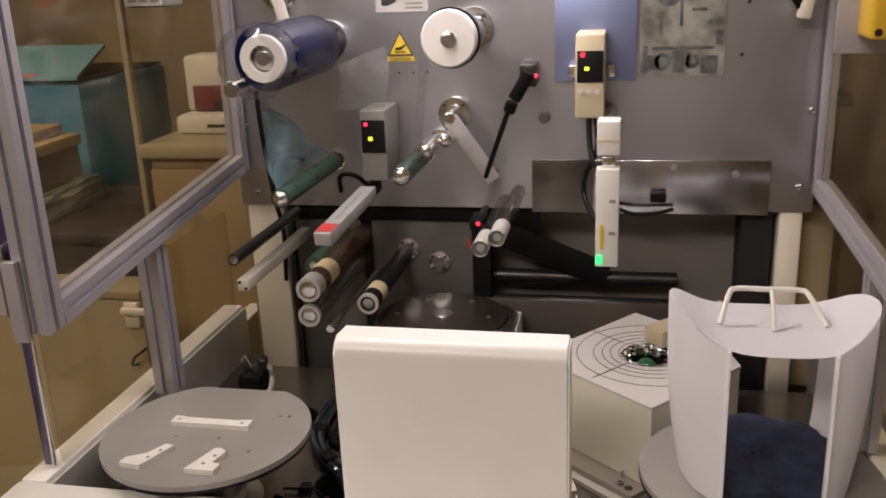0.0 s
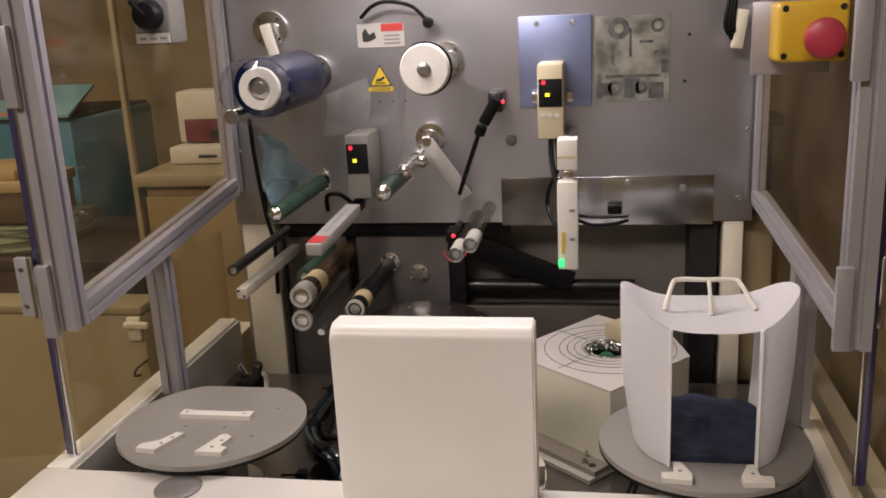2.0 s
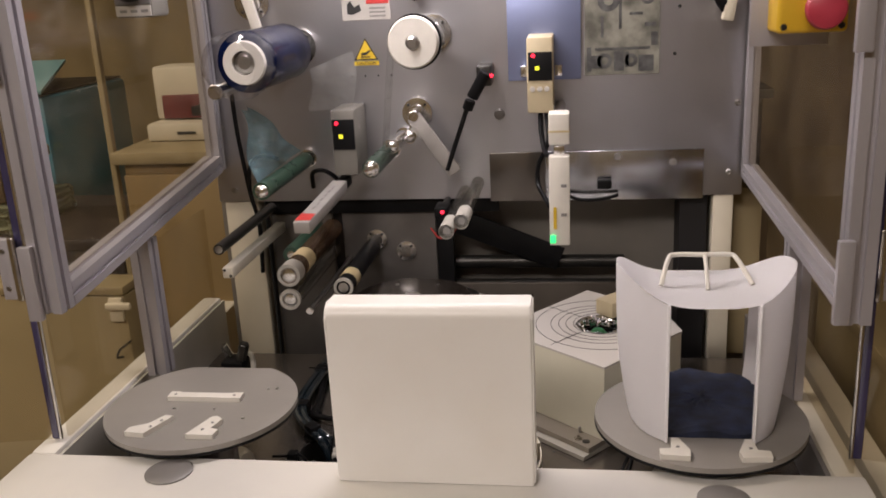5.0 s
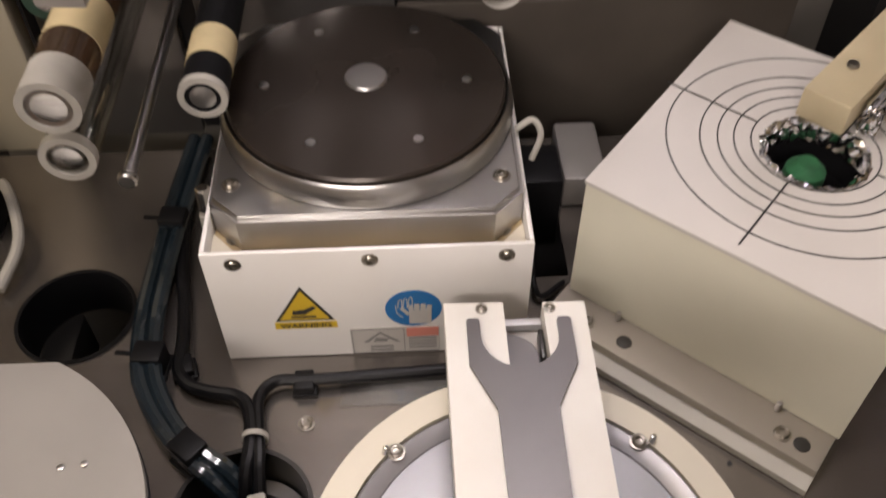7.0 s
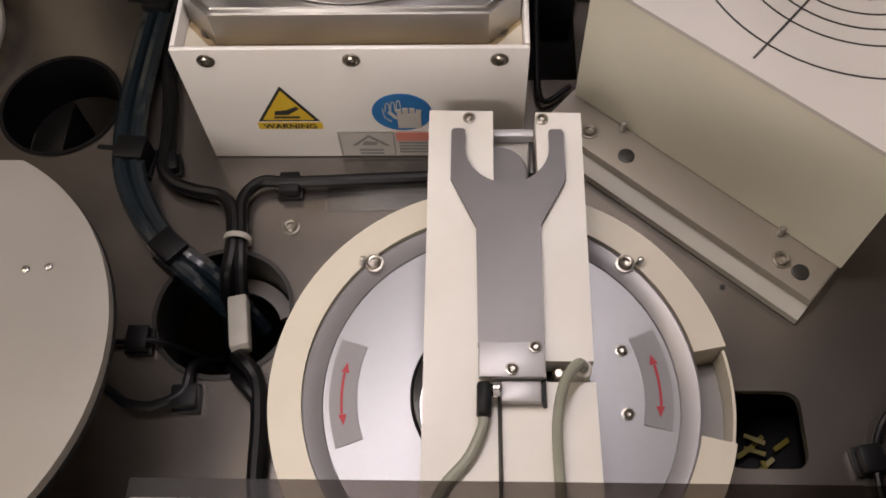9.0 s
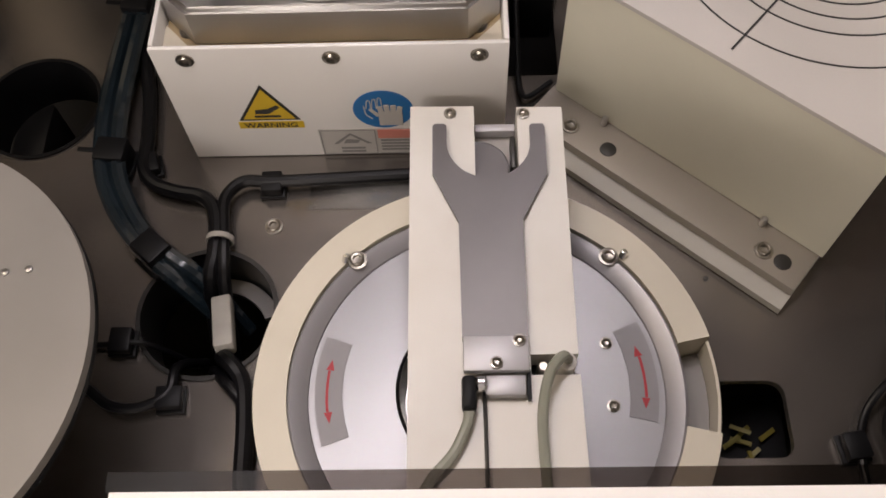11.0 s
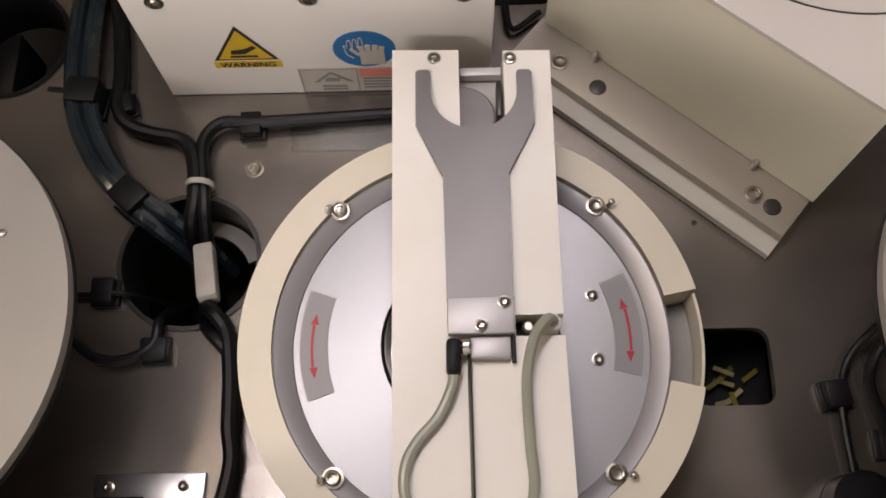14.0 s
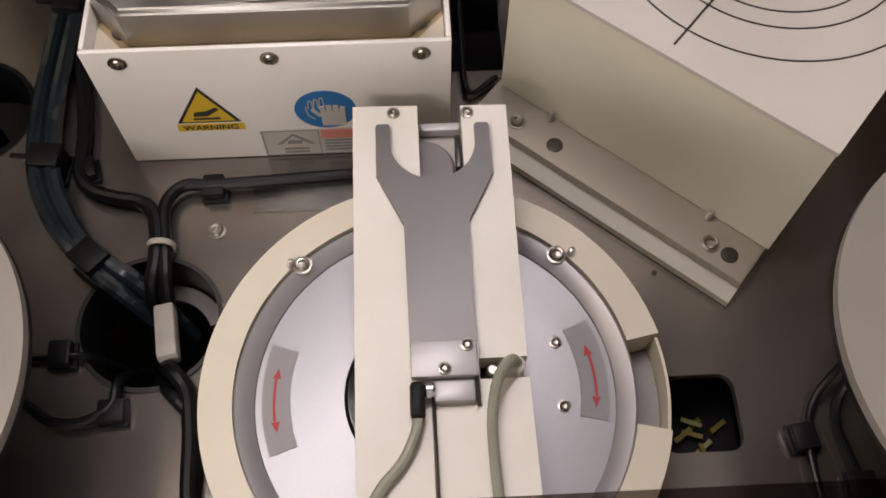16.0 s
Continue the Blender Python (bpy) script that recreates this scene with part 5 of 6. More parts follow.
def roller(name, label, x, z, y0, y1, r, mat, tip=CHROME, tip_r=0.5, band=None, hollow=False, flange=True, ring=None):
    """Roller that stands out from the back panel, its end towards the viewer."""
    o = thing(name, label, "roller", "rollers on the back panel")
    if flange:
        mount(o, x, z, max(r * 1.15, 0.009))
        part("shaft", rod(B(), (x, y1, z), (x, 0.2920, z), r * 0.45), STEEL, o)
    part("sleeve", pipe(B(), (x, y0, z), (x, y1, z), r, r * (0.55 if hollow else 0.30)), mat, o)
    rt = r * tip_r
    dome = 0.55 if tip_r >= 0.8 else 0.12
    part("end_cap", lathe(B(), [(0, rt * dome), (rt * 0.5, rt * dome * 0.86), (rt * 0.85, rt * dome * 0.5), (rt, 0.0002), (rt, -0.010)], 24, facing(x, y0, z)), tip, o, "bright end cap")
    if ring:
        part("end_ring", pipe(B(), (x, y0 - 0.0008, z), (x, y0 + ring, z), r * 1.04, r * 0.76), DULL_SLEEVE, o, "pale end ring")
    if band:
        part("band", pipe(B(), (x, band[0], z), (x, band[1], z), r * 1.03, r * 1.005), TAN, o, "tan rubber band")
    return o


def roll(x, z, y0, y1, r, core):
    o = thing("film_roll", "roll of dark blue film on a white core", "film roll")
    mount(o, x, z, 0.020)
    part("shaft", rod(B(), (x, y0 + 0.004, z), (x, 0.2915, z), 0.010), STEEL, o)
    bm_ = B()
    lathe(bm_, [(core, 0.004), (r * 0.99, 0.0), (r, -0.002), (r * 0.985, -(y1 - y0) * 0.33), (r, -(y1 - y0) * 0.5), (r * 0.985, -(y1 - y0) * 0.75), (r, -(y1 - y0) + 0.002), (r * 0.98, -(y1 - y0)), (core, -(y1 - y0))], 64, facing(x, y0, z), closed=True)
    part("film", bm_, BLUE_FILM, o, "glossy dark blue film")
    part("core", lathe(B(), [(core * 0.55, 0.010), (core * 0.97, 0.010), (core, 0.008), (core, -0.06), (core * 0.55, -0.06)], 48, facing(x, y0, z), closed=True), NYLON, o, "white core")
    part("hub", lathe(B(), [(0, 0.008), (core * 0.3, 0.008), (core * 0.5, 0.005), (core * 0.54, -0.01)], 32, facing(x, y0, z)), STEEL, o, "metal hub")
    fr = random.Random(31)
    bm_ = B()
    rings2 = []
    for i_, (rr_, dy_) in enumerate(((r * 1.01, 0.006), (r * 1.03, -0.004), (r * 1.10, -0.012), (r * 1.04, -0.020), (r * 0.80, -0.023))):
        rings2.append([bm_.verts.new((x - 0.0022 * i_ + rr_ * (1 + fr.uniform(-0.05, 0.05)) * math.cos(2 * math.pi * k_ / 30), y0 + dy_ + fr.uniform(-0.002, 0.002), z - 0.0006 * i_ + rr_ * (1 + fr.uniform(-0.05, 0.05)) * math.sin(2 * math.pi * k_ / 30))) for k_ in range(30)])
    for ra_, rb_ in zip(rings2, rings2[1:]):
        for k_ in range(30):
            bm_.faces.new((ra_[k_], ra_[(k_ + 1) % 30], rb_[(k_ + 1) % 30], rb_[k_]))
    part("loose_film_wrap", bm_, CLEAR_WRAP, o, "loose crumpled clear film at the front edge")
    return o


roll(-0.1885, 0.3645, 0.125, 0.245, 0.0292, 0.0205)
spool = thing("tape_spool", "white disc spool with a clear tape behind it", "spool")
SX, SZ, SY = -0.035, 0.374, 0.160
mount(spool, SX, SZ, 0.020)
part("shaft", rod(B(), (SX, SY + 0.004, SZ), (SX, 0.2915, SZ), 0.008), STEEL, spool)
part("front_disc", lathe(B(), [(0, 0.0), (0.0232, 0.0), (0.0248, -0.002), (0.0248, -0.007), (0, -0.007)], 64, facing(SX, SY, SZ)), NYLON, spool, "white front disc")
part("tape", pipe(B(), (SX, SY + 0.008, SZ), (SX, SY + 0.055, SZ), 0.0240, 0.0180, 48), PALE_FILM, spool, "wound clear tape")
part("core_tube", pipe(B(), (SX, SY + 0.0075, SZ), (SX, SY + 0.060, SZ), 0.0195, 0.012, 40), CHROME, spool, "bright core tube")
part("rear_ring", lathe(B(), [(0.0245, 0), (0.0265, 0), (0.0265, -0.004), (0.0245, -0.004)], 48, facing(SX, SY - 0.0, SZ) @ pose(0, 0, -0.0095), closed=True), BLACK, spool, "black ring behind the disc")
part("knob", lathe(B(), [(0, 0.005), (0.004, 0.005), (0.0065, 0.003), (0.007, 0.0004)], 24, facing(SX, SY, SZ)), STEEL, spool, "metal knob")

hubs = thing("film_guide_arm", "white lever on a bright round pivot above the film roll", "lever")
mount(hubs, -0.238, 0.416, 0.020)
part("lever", box(B(), -0.006, 0.006, -0.044, 0.006, -0.003, 0.003, 0.0015, facing(-0.238, 0.284, 0.416) @ pose(0, 0, 0, 0, 0, 14)), NYLON, hubs, "white lever")
low = thing("guide_shaft", "bright shaft on a dark arm below the film roll", "shaft")
part("shaft", rod(B(), (-0.221, 0.118, 0.338), (-0.221, 0.180, 0.338), 0.0075), CHROME, low)
part("arm", box(B(), -0.0265, 0.0, -0.004, 0.004, -0.004, 0.004, 0.001, facing(-0.192, 0.186, 0.340)), BLACK, low)
part("stay", rod(B(), (-0.221, 0.181, 0.338), (-0.221, 0.297, 0.338), 0.004), BLACK, low)

roller("guide_roller", "green sleeved guide roller under the film", -0.190, 0.238, 0.130, 0.285, 0.0090, GREEN_SLEEVE, tip_r=0.8)
roller("guide_roller", "dark metal guide rod on the back panel", -0.238, 0.181, 0.120, 0.290, 0.0058, DARK_STEEL, tip=STEEL, tip_r=0.7, flange=False)
wb = thing("white_guide_bar", "white square guide bar with two screws in its end", "bar")
part("bar", box(B(), -0.237, -0.226, 0.120, 0.297, 0.1505, 0.1615, 0.001), WARM_WHITE, wb)
for k in (-1, 1):
    part("screw", rod(B(), (-0.2315 + 0.003 * k, 0.1195, 0.156 - 0.003 * k), (-0.2315 + 0.003 * k, 0.1205, 0.156 - 0.003 * k), 0.0017, 10), DARK_STEEL, wb)
lb = thing("labelled_bar", "grey square bar with an orange label on its side", "bar")
lm = pose(-0.150, 0.122, 0.2000, 6.5, 0, -4.5)
part("bar", box(B(), -0.0085, 0.0085, 0, 0.124, -0.004, 0.0085, 0.0012, lm), BAR_GREY, lb)
part("label", box(B(), -0.0078, 0.0078, 0.004, 0.022, 0.0087, 0.0091, 0, lm), LABEL_RED, lb, "orange-red label")
bm = B()
for k in range(6):
    box(bm, -0.001 + 0.0008 * (k % 2), 0.0012, 0.036 + 0.012 * k, 0.043 + 0.012 * k, 0.0087, 0.0090, 0, lm)
part("print", bm, INK_GREY, lb, "grey unreadable print")
part("joint", box(B(), -0.0065, 0.0065, 0.1245, 0.148, -0.004, 0.007, 0.002, lm), BLACK, lb, "black joint")
part("stay", rod(B(), lm @ Vector((0, 0.1485, 0.001)), lm @ Vector((0, 0.1765, 0.001)), 0.004), STEEL, lb)
roller("guide_roller", "green sleeved guide roller with a bright end", -0.090, 0.247, 0.185, 0.288, 0.0095, GREEN_SLEEVE, tip_r=0.95)
roller("press_roller", "clear press roller with a tan band and bright end", -0.171, 0.150, 0.130, 0.308, 0.0115, AMBER_TUBE, tip_r=0.58, band=(0.165, 0.190), flange=False, ring=0.018)
roller("press_roller", "clear press roller with a bright end", -0.173, 0.123, 0.132, 0.308, 0.0105, GLASS_TUBE, tip_r=0.55, flange=False, ring=0.004)
roller("press_roller", "black press roller with a white end and tan band", -0.125, 0.124, 0.166, 0.308, 0.0100, BLACK, tip=STEEL, tip_r=0.55, band=(0.185, 0.205), flange=False, ring=0.003)
roller("green_roller", "small green roller behind the press rollers", -0.190, 0.150, 0.200, 0.308, 0.0090, GREEN_SLEEVE, flange=False)
thin = thing("thin_rod", "thin bright steel rod standing out from the plate", "rod")
part("rod", rod(B(), (-0.153, 0.134, 0.111), (-0.153, 0.312, 0.111), 0.0026), STEEL, thin)
part("tip", rod(B(), (-0.153, 0.130, 0.111), (-0.153, 0.1338, 0.111), 0.0040), CHROME, thin)
roller("clear_tube", "clear plastic tube with a white end ring", -0.007, 0.195, 0.132, 0.296, 0.0072, GLASS_TUBE, tip=STEEL, tip_r=0.5, flange=False)
roller("clear_tube", "clear plastic tube with a white end ring", 0.008, 0.205, 0.132, 0.296, 0.0072, GLASS_TUBE, tip=STEEL, tip_r=0.5, flange=False)
for tx, tz in ((-0.007, 0.195), (0.008, 0.205)):
    e = thing("tube_end_sleeve", "white end sleeve on a clear tube", "sleeve", "tube end sleeves")
    part("sleeve", pipe(B(), (tx, 0.128, tz), (tx, 0.165, tz), 0.0076, 0.0073), DULL_SLEEVE, e)
for x_, z_, y0_ in ((-0.075, 0.262, 0.225), (-0.060, 0.268, 0.250)):
    roller("bright_stub", "short bright stub roller on the panel", x_, z_, y0_, 0.285, 0.0075, CHROME, tip_r=0.9)
for x_, z_ in ((-0.083, 0.120), (-0.118, 0.135)):
    o = thing("bolted_flange", "bright bolted flange on the lower plate", "flange", "bolted flanges")
    mount(o, x_, z_, 0.012, 0.312)
link = thing("pivot_link", "pale flat link on a bright bolted pivot", "link")
mount(link, -0.058, 0.287, 0.017)
la = math.degrees(math.atan2(-0.062, 0.042))
part("bar", box(B(), 0, 0.078, -0.0080, 0.0080, -0.003, 0.003, 0.0015, facing(-0.058, 0.272, 0.287) @ pose(0, 0, 0, 0, 0, la)), BAR_GREY, link)
part("pivot_pin", rod(B(), (-0.058, 0.268, 0.287), (-0.058, 0.2920, 0.287), 0.006), CHROME, link)
part("stay", rod(B(), (-0.016, 0.2755, 0.226), (-0.016, 0.2975, 0.226), 0.004), STEEL, link)
film = thing("film_web", "translucent blue-green film web running to the green roller", "film")
bm = B()
rows_ = []
for i in range(11):
    u = i / 10
    a, b = Vector((-0.2010, 0.128, 0.320)).lerp(Vector((-0.196, 0.132, 0.246)), u), Vector((-0.1930, 0.142, 0.320)).lerp(Vector((-0.192, 0.275, 0.249)), u)
    rows_.append([bm.verts.new(a.lerp(b, j / 6) + Vector((0.004 * math.sin(7 * u + j), 0, 0.002 * math.sin(5 * j + 3 * u)))) for j in range(7)])
for a, b in zip(rows_, rows_[1:]):
    for j in range(6):
        bm.faces.new((a[j], a[j + 1], b[j + 1], b[j]))
bmesh.ops.solidify(bm, geom=bm.faces[:], thickness=0.0003)
part("web", bm, FILM, film)


def strip(name, label, a0, a1, b0, b1, mat, wav=0.0):
    """A thin strip of film between two edges."""
    bm_ = B()
    rows2 = []
    for i_ in range(9):
        u_ = i_ / 8
        p_, q_ = Vector(a0).lerp(Vector(b0), u_), Vector(a1).lerp(Vector(b1), u_)
        rows2.append([bm_.verts.new(p_.lerp(q_, j_ / 5) + Vector((wav * math.sin(4 * u_ + 1.3 * j_), wav * math.cos(3 * u_ + j_), 0))) for j_ in range(6)])
    for r0_, r1_ in zip(rows2, rows2[1:]):
        for j_ in range(5):
            bm_.faces.new((r0_[j_], r0_[j_ + 1], r1_[j_ + 1], r1_[j_]))
    bmesh.ops.solidify(bm_, geom=bm_.faces[:], thickness=0.0003)
    return tagged(part(name, bm_, mat), label, "film")


strip("tape_web", "clear tape running down from the white spool", (-0.0615, 0.170, 0.374), (-0.0615, 0.210, 0.374), (-0.0800, 0.190, 0.252), (-0.0800, 0.230, 0.252), PALE_FILM)
strip("loose_film_sheet", "loose clear film hanging behind the blue roll", (-0.165, 0.246, 0.345), (-0.120, 0.262, 0.360), (-0.165, 0.240, 0.300), (-0.118, 0.255, 0.302), PALE_FILM, 0.003)


def sensor(x0, x1, z0, z1, y0, case, label, disp):
    o = thing("sensor_amplifier", label, "sensor", "sensors with lit displays")
    part("case", box(B(), x0, x1, y0, 0.297, z0, z1, 0.002), case, o)
    w = x1 - x0
    d = part("display", box(B(), x0 + w * 0.06, x1 - w * 0.04, y0 - 0.0012, y0 - 0.0001, disp[0], disp[1], 0.0004), BLACK, o, "dark lit display")
    dh = disp[1] - disp[0]
    part("red_light", rod(B(), (x0 + w * 0.25, y0 - 0.0013, disp[1] - dh * 0.12), (x0 + w * 0.25, y0 - 0.0022, disp[1] - dh * 0.12), 0.0021, 14), LED_RED, d, "lit red lamp")
    part("yellow_light", box(B(), x0 + w * 0.32, x0 + w * 0.48, y0 - 0.0020, y0 - 0.0013, disp[0] + dh * 0.38, disp[0] + dh * 0.50), LED_YELLOW, d, "lit yellow digit")
    return o


sensor(-0.145, -0.118, 0.228, 0.300, 0.243, GREY_CASE, "grey sensor amplifier with a lit display on the panel", (0.257, 0.290))
s2 = sensor(0.069, 0.096, 0.291, 0.369, 0.240, BEIGE_CASE, "beige sensor amplifier with a lit display on the blue plate", (0.325, 0.354))
for k in range(3):
    part("button", lathe(B(), [(0, 0.0012), (0.0026, 0.0010), (0.0028, 0)], 12, facing(0.0745 + 0.0075 * k, 0.2399, 0.316)), LABEL_WHITE, s2, "small pale button")
for sx in (0.064, 0.101):
    part("mounting_ear", box(B(), sx - 0.004, sx + 0.004, 0.285, 0.2935, 0.324, 0.336, 0.001), CHROME, s2, "bright mounting ear")
probe = thing("level_sensor", "white upright sensor bar with a green light", "sensor")
part("head", box(B(), 0.0925, 0.1125, 0.160, 0.186, 0.272, 0.302, 0.0015), NYLON, probe, "white head block")
part("groove", box(B(), 0.0922, 0.1128, 0.1596, 0.187, 0.284, 0.2860), TAN, probe)
part("neck", box(B(), 0.097, 0.108, 0.158, 0.172, 0.262, 0.2715, 0.001), CHROME, probe)
pm = pose(0.1025, 0.160, 0.2620, 0, 0, 0)
pb = part("bar", box(B(), -0.0100, 0.0100, -0.008, 0.008, -0.089, 0.0, 0.0015, pm), NYLON, probe, "white sensor bar")
part("arm", rod(B(), (0.1025, 0.1865, 0.290), (0.1025, 0.297, 0.290), 0.006), STEEL, probe)
part("yellow_strip", box(B(), 0.0965, 0.0995, 0.1508, 0.1518, 0.190, 0.212), LABEL_YELLOW, pb, "yellow and black strip")
part("green_light", box(B(), 0.0930, 0.0985, 0.1500, 0.1518, 0.176, 0.184, 0.0005), LED_GREEN, pb, "lit green lamp")
for k, zz in enumerate((0.203, 0.232)):
    part("print", box(B(), 0.1040, 0.1095, 0.1512, 0.1518, zz, zz + 0.003), INK_GREY, pb)
cable("sensor_cable", "black sensor cable looping beside the white bar", [(0.082, 0.250, 0.291), (0.083, 0.240, 0.270), (0.088, 0.220, 0.252), (0.098, 0.185, 0.258)], 0.0028, RUBBER)
cable("sensor_cable", "black sensor cable looping beside the white bar", [(0.088, 0.250, 0.291), (0.090, 0.235, 0.262), (0.080, 0.235, 0.238), (0.079, 0.235, 0.216), (0.092, 0.200, 0.200)], 0.0024, RUBBER)
cable("sensor_cable", "black cable lying along the polished strip", [(0.105, 0.290, 0.192), (0.125, 0.285, 0.186), (0.150, 0.285, 0.187), (0.165, 0.290, 0.190)], 0.0020, RUBBER)
plug = tagged(part("cable_plug", box(B(), 0.142, 0.158, 0.282, 0.295, 0.198, 0.208, 0.002), BLACK), "black cable plug on the polished strip", "plug")

mini = thing("photo_sensor", "small black photo sensor with a red light on a dark stem", "sensor")
part("stem", sweep(B(), [(-0.023, 0.270, 0.226), (-0.010, 0.268, 0.262), (0.003, 0.262, 0.296)], 0.0026), RUBBER, mini)
part("collar", rod(B(), (0.003, 0.262, 0.294), (0.007, 0.261, 0.304), 0.0060), BLACK, mini)
part("body", rod(B(), (0.009, 0.260, 0.307), (0.025, 0.256, 0.334), 0.0065, 16), BLACK, mini)
part("bracket", box(B(), 0.014, 0.030, 0.262, 0.2975, 0.318, 0.340, 0.002), DARK_STEEL, mini)
part("red_light", rod(B(), (0.031, 0.2560, 0.330), (0.031, 0.2535, 0.330), 0.0020, 12), LED_RED, mini, "lit red lamp")
redspot = thing("laser_sensor", "small dark laser sensor with a bright red light", "sensor")
part("body", box(B(), -0.035, -0.020, 0.235, 0.264, 0.179, 0.192, 0.002), BLACK, redspot)
part("stay", rod(B(), (-0.028, 0.2642, 0.186), (-0.028, 0.2978, 0.186), 0.0035), DARK_STEEL, redspot)
part("red_light", rod(B(), (-0.026, 0.2348, 0.187), (-0.026, 0.2330, 0.187), 0.0022, 14), LED_RED, redspot, "lit red lamp")
cable("red_cable", "thin red cable under the tubes", [(-0.020, 0.240, 0.178), (-0.012, 0.230, 0.168), (-0.030, 0.240, 0.156), (-0.050, 0.300, 0.150)], 0.0012, LABEL_RED)
stud = tagged(part("panel_plug", lathe(B(), [(0, 0.006), (0.0050, 0.0055), (0.0060, 0.0040), (0.0060, 0.0)], 24, facing(0.035, 0.298, 0.283)), LOWER_PLATE), "round grey plug in the back panel", "plug")

# flat notices on the panel
bp_ = tagged(part("blue_plate", box(B(), 0.046, 0.125, 0.2945, 0.2975, 0.319, 0.417, 0.0008), BLUE_PLATE), "blue anodised plate screwed to the back panel", "plate")
for sx in (0.066, 0.105):
    screw(bp_, sx, 0.2945, 0.409, 0.0022, (0, -1, 0), STEEL, 0.0012)
photo = thing("machine_photo", "faded printed photograph of machine parts on the panel", "photograph")
part("sheet", box(B(), 0.129, 0.208, 0.2972, 0.2978, 0.322, 0.413), material("faded_photo_print", (0.22, 0.215, 0.18), 0.35, vary=0.55, scale=55, bump=0), photo)
FAD = material("faded_dark_print", (0.10, 0.10, 0.10), 0.35, vary=0.5, scale=120, bump=0)
for cx_, cz_, r0_, r1_ in ((0.154, 0.400, 0.005, 0.0115), (0.195, 0.402, 0.004, 0.0075), (0.150, 0.337, 0.004, 0.008), (0.178, 0.337, 0.003, 0.007)):
    part("printed_ring", slab(B(), [circle(0, 0, r1_, 28), circle(0, 0, r0_, 28)[::-1]], 0, 0.0002, facing(cx_, 0.2971, cz_)), FAD, photo, smooth=False)
for k, (a, b, c, d) in enumerate(((0.136, 0.147, 0.329, 0.343), (0.160, 0.171, 0.326, 0.347), (0.186, 0.202, 0.325, 0.342), (0.192, 0.204, 0.372, 0.376), (0.146, 0.149, 0.362, 0.384), (0.140, 0.198, 0.348, 0.351), (0.131, 0.136, 0.326, 0.352), (0.172, 0.176, 0.330, 0.346), (0.165, 0.168, 0.370, 0.400), (0.176, 0.190, 0.384, 0.387), (0.199, 0.206, 0.352, 0.366))):
    part("printed_shape", box(B(), a, b, 0.2969, 0.2971, c, d), FAD, photo, smooth=False)
warning_sign(back, -0.1125, 0.2978, 0.3475, 0.027, "CAUTION")
nt_ = part("notice_label", box(B(), -0.136, -0.082, 0.2973, 0.2978, 0.391, 0.417), LABEL_WHITE, back, "white notice label with a red heading", smooth=False)
part("red_heading", box(B(), -0.108, -0.083, 0.2968, 0.2972, 0.408, 0.4165), LABEL_RED, nt_, smooth=False)
part("pictogram", slab(B(), [[(-0.008, -0.006), (-0.002, -0.007), (0.008, -0.003), (0.006, 0.004), (0.000, 0.001), (-0.004, 0.008), (-0.008, 0.004)]], 0, 0.0004, facing(-0.122, 0.2972, 0.404)), INK, nt_, smooth=False)
bm = B()
for k in range(3):
    box(bm, -0.105, -0.087, 0.2968, 0.2972, 0.394 + 0.0042 * k, 0.3958 + 0.0042 * k)
part("print", bm, INK_GREY, nt_, smooth=False)
cable("panel_cable", "black cable with a round plug across the panel", [(-0.128, 0.288, 0.424), (-0.112, 0.280, 0.436), (-0.094, 0.278, 0.440), (-0.068, 0.278, 0.434), (-0.053, 0.280, 0.420)], 0.0022, RUBBER)
tagged(part("cable_plug", lathe(B(), [(0, 0.006), (0.005, 0.005), (0.0065, 0.001), (0.005, -0.006), (0, -0.016)], 20, facing(-0.051, 0.282, 0.416)), RUBBER), "round black plug on the panel cable", "plug")
cable("panel_cable", "black cable running down beside the side guard", [(-0.272, 0.290, 0.33), (-0.270, 0.290, 0.27), (-0.262, 0.288, 0.20), (-0.255, 0.288, 0.16), (-0.258, 0.290, 0.10)], 0.0026, RUBBER)
cable("panel_cable", "black cable loop beside the green roller", [(-0.262, 0.288, 0.205), (-0.255, 0.280, 0.235), (-0.240, 0.280, 0.246), (-0.222, 0.285, 0.240)], 0.0022, RUBBER)
cable("panel_cable", "black cable loop above the labelled bar", [(-0.185, 0.29, 0.205), (-0.178, 0.27, 0.226), (-0.162, 0.265, 0.229), (-0.150, 0.275, 0.215), (-0.152, 0.29, 0.200)], 0.0026, RUBBER)
for k in range(3):
    cable("panel_cable", "black cable bundle with a white connector", [(0.268 + 0.004 * k, 0.285, 0.47), (0.266 + 0.003 * k, 0.280, 0.43), (0.262 + 0.004 * k, 0.278, 0.40), (0.270 + 0.003 * k, 0.280, 0.385)], 0.0026, RUBBER)
tagged(part("cable_connector", box(B(), -0.006, 0.006, -0.006, 0.006, -0.020, 0.020, 0.002, pose(0.277, 0.282, 0.395, 0, 8, 0)), CREAM), "cream cable connector hanging on the panel", "connector")

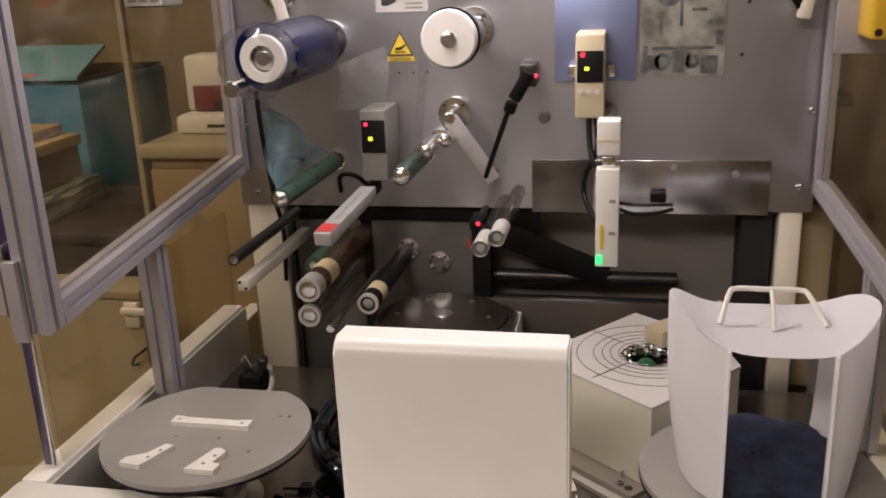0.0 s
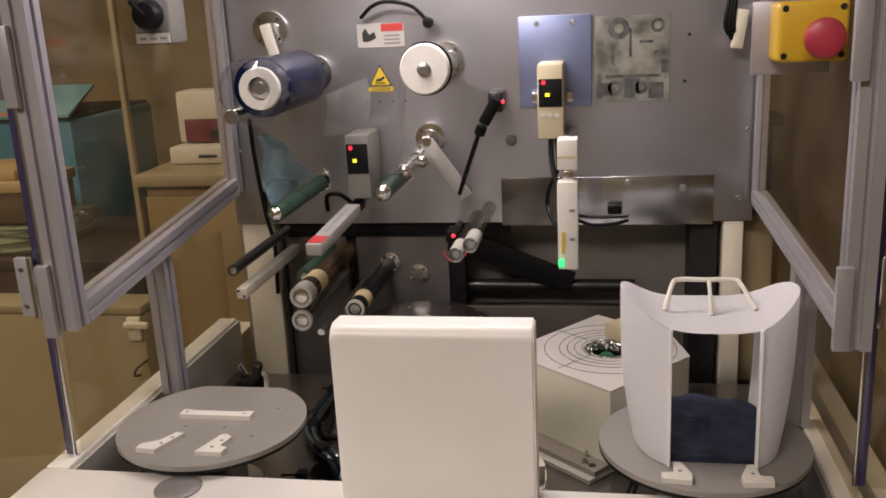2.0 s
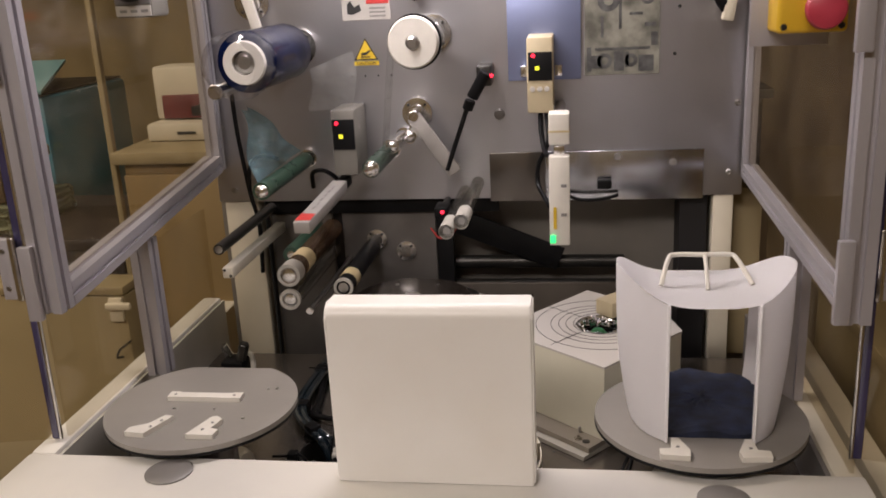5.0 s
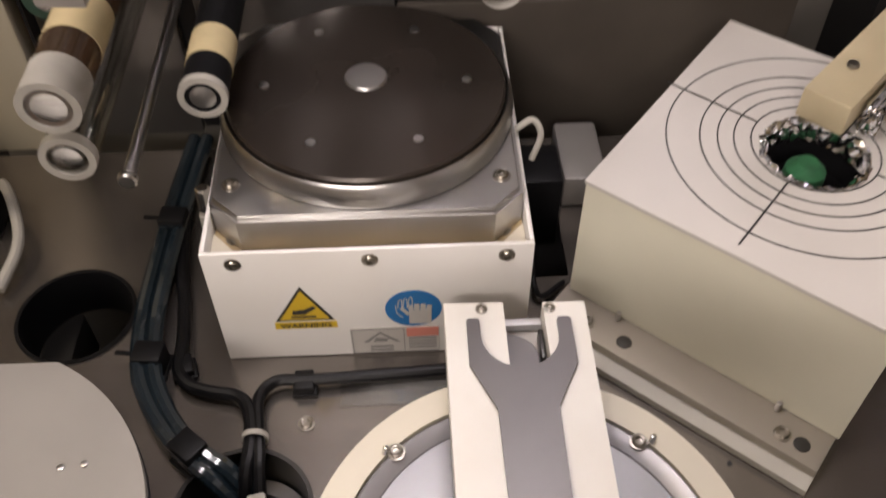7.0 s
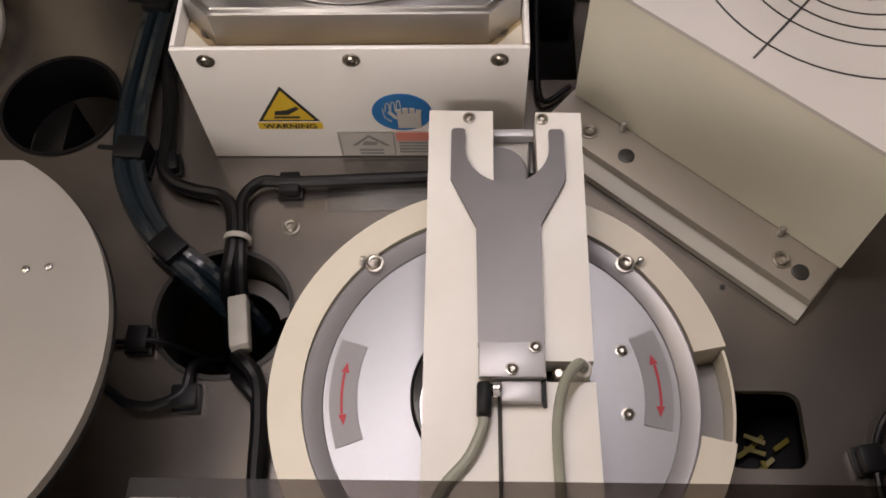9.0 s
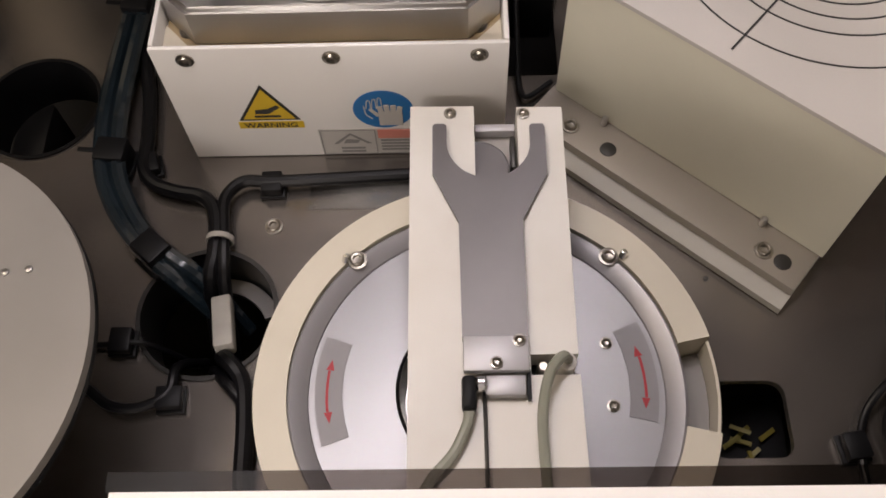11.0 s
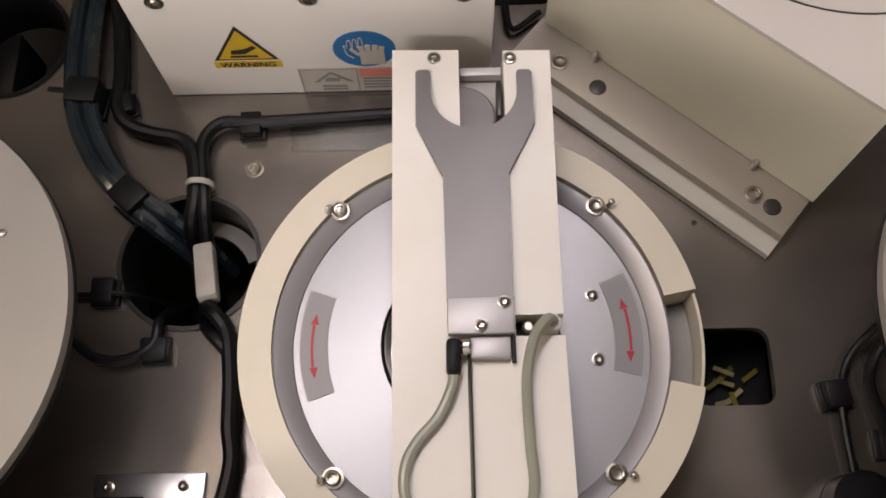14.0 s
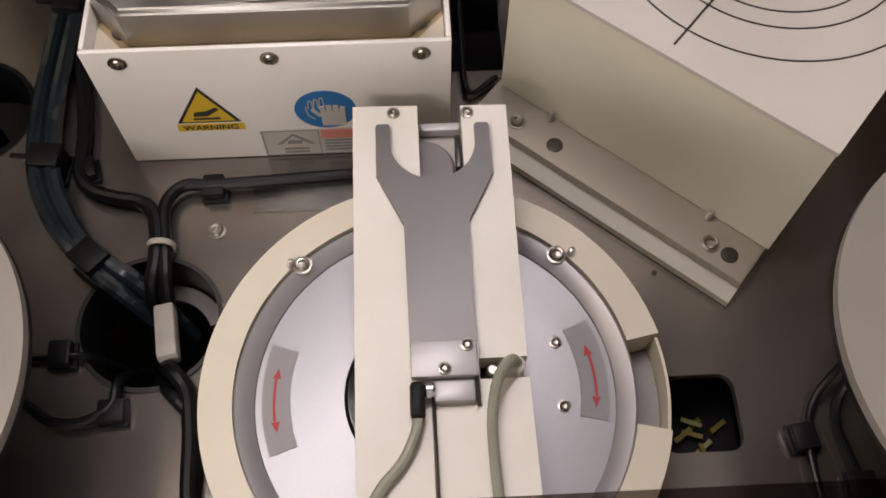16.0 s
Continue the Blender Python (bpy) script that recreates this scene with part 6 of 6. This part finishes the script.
# emergency stop
es = thing("emergency_stop", "yellow emergency stop box with a red mushroom button", "emergency stop")
es.location, es.scale = (0.0196, -0.1132, 0.0686), (0.843, 0.843, 0.843)
part("bracket", box(B(), 0.2675, 0.334, 0.1340, 0.1370, 0.360, 0.4230, 0.001), ALU, es, "grey sheet bracket")
part("bracket_arm", box(B(), 0.322, 0.333, 0.1375, 0.4865, 0.395, 0.415, 0.001), ALU, es)
part("enclosure", box(B(), 0.2815, 0.338, 0.092, 0.1335, 0.3730, 0.4225, 0.004, segs=3), YELLOW, es, "yellow enclosure")
part("mushroom", lathe(B(), [(0, 0.0235), (0.009, 0.0232), (0.0150, 0.0205), (0.0166, 0.0165), (0.0157, 0.0115), (0.010, 0.0100), (0.010, 0.0)], 40, facing(0.3155, 0.0918, 0.3930)), RED, es, "red mushroom button")
for sx in (0.2870, 0.3325):
    for sz in (0.3785, 0.4170):
        part("screw", lathe(B(), [(0, 0.0010), (0.0024, 0.0009), (0.0028, 0)], 14, facing(sx, 0.0919, sz)), DARK_STEEL, es)
sel = thing("selector_switch", "grey switch box with a black rotary selector", "switch")
part("box", box(B(), -0.2895, -0.2535, 0.080, 0.115, 0.411, 0.480, 0.003), GREY_CASE, sel)
part("face_plate", box(B(), -0.2885, -0.2545, 0.0785, 0.0798, 0.4225, 0.475, 0.001), LIGHT_GREY, sel, "grey face plate")
part("knob", lathe(B(), [(0, 0.014), (0.011, 0.013), (0.0130, 0.009), (0.0135, 0.0)], 32, facing(-0.2715, 0.0784, 0.438)), BLACK, sel, "black rotary knob")
part("pointer", box(B(), -0.0022, 0.0022, -0.002, 0.017, 0.0, 0.016, 0.001, facing(-0.2715, 0.0784, 0.438) @ pose(0, 0, 0, 0, 0, 40)), BLACK, sel)
part("label", box(B(), -0.2880, -0.2550, 0.0785, 0.0798, 0.4125, 0.4215), LABEL_WHITE, sel, "white label strip")
for k in range(3):
    part("label_print", box(B(), -0.2840 + 0.010 * k, -0.2775 + 0.010 * k, 0.0780, 0.0784, 0.4155, 0.4180), INK_GREY, sel)
cable("switch_cable", "black cable leaving the switch box", [(-0.2535, 0.100, 0.455), (-0.245, 0.110, 0.460), (-0.236, 0.130, 0.476), (-0.232, 0.160, 0.500)], 0.0030, RUBBER)
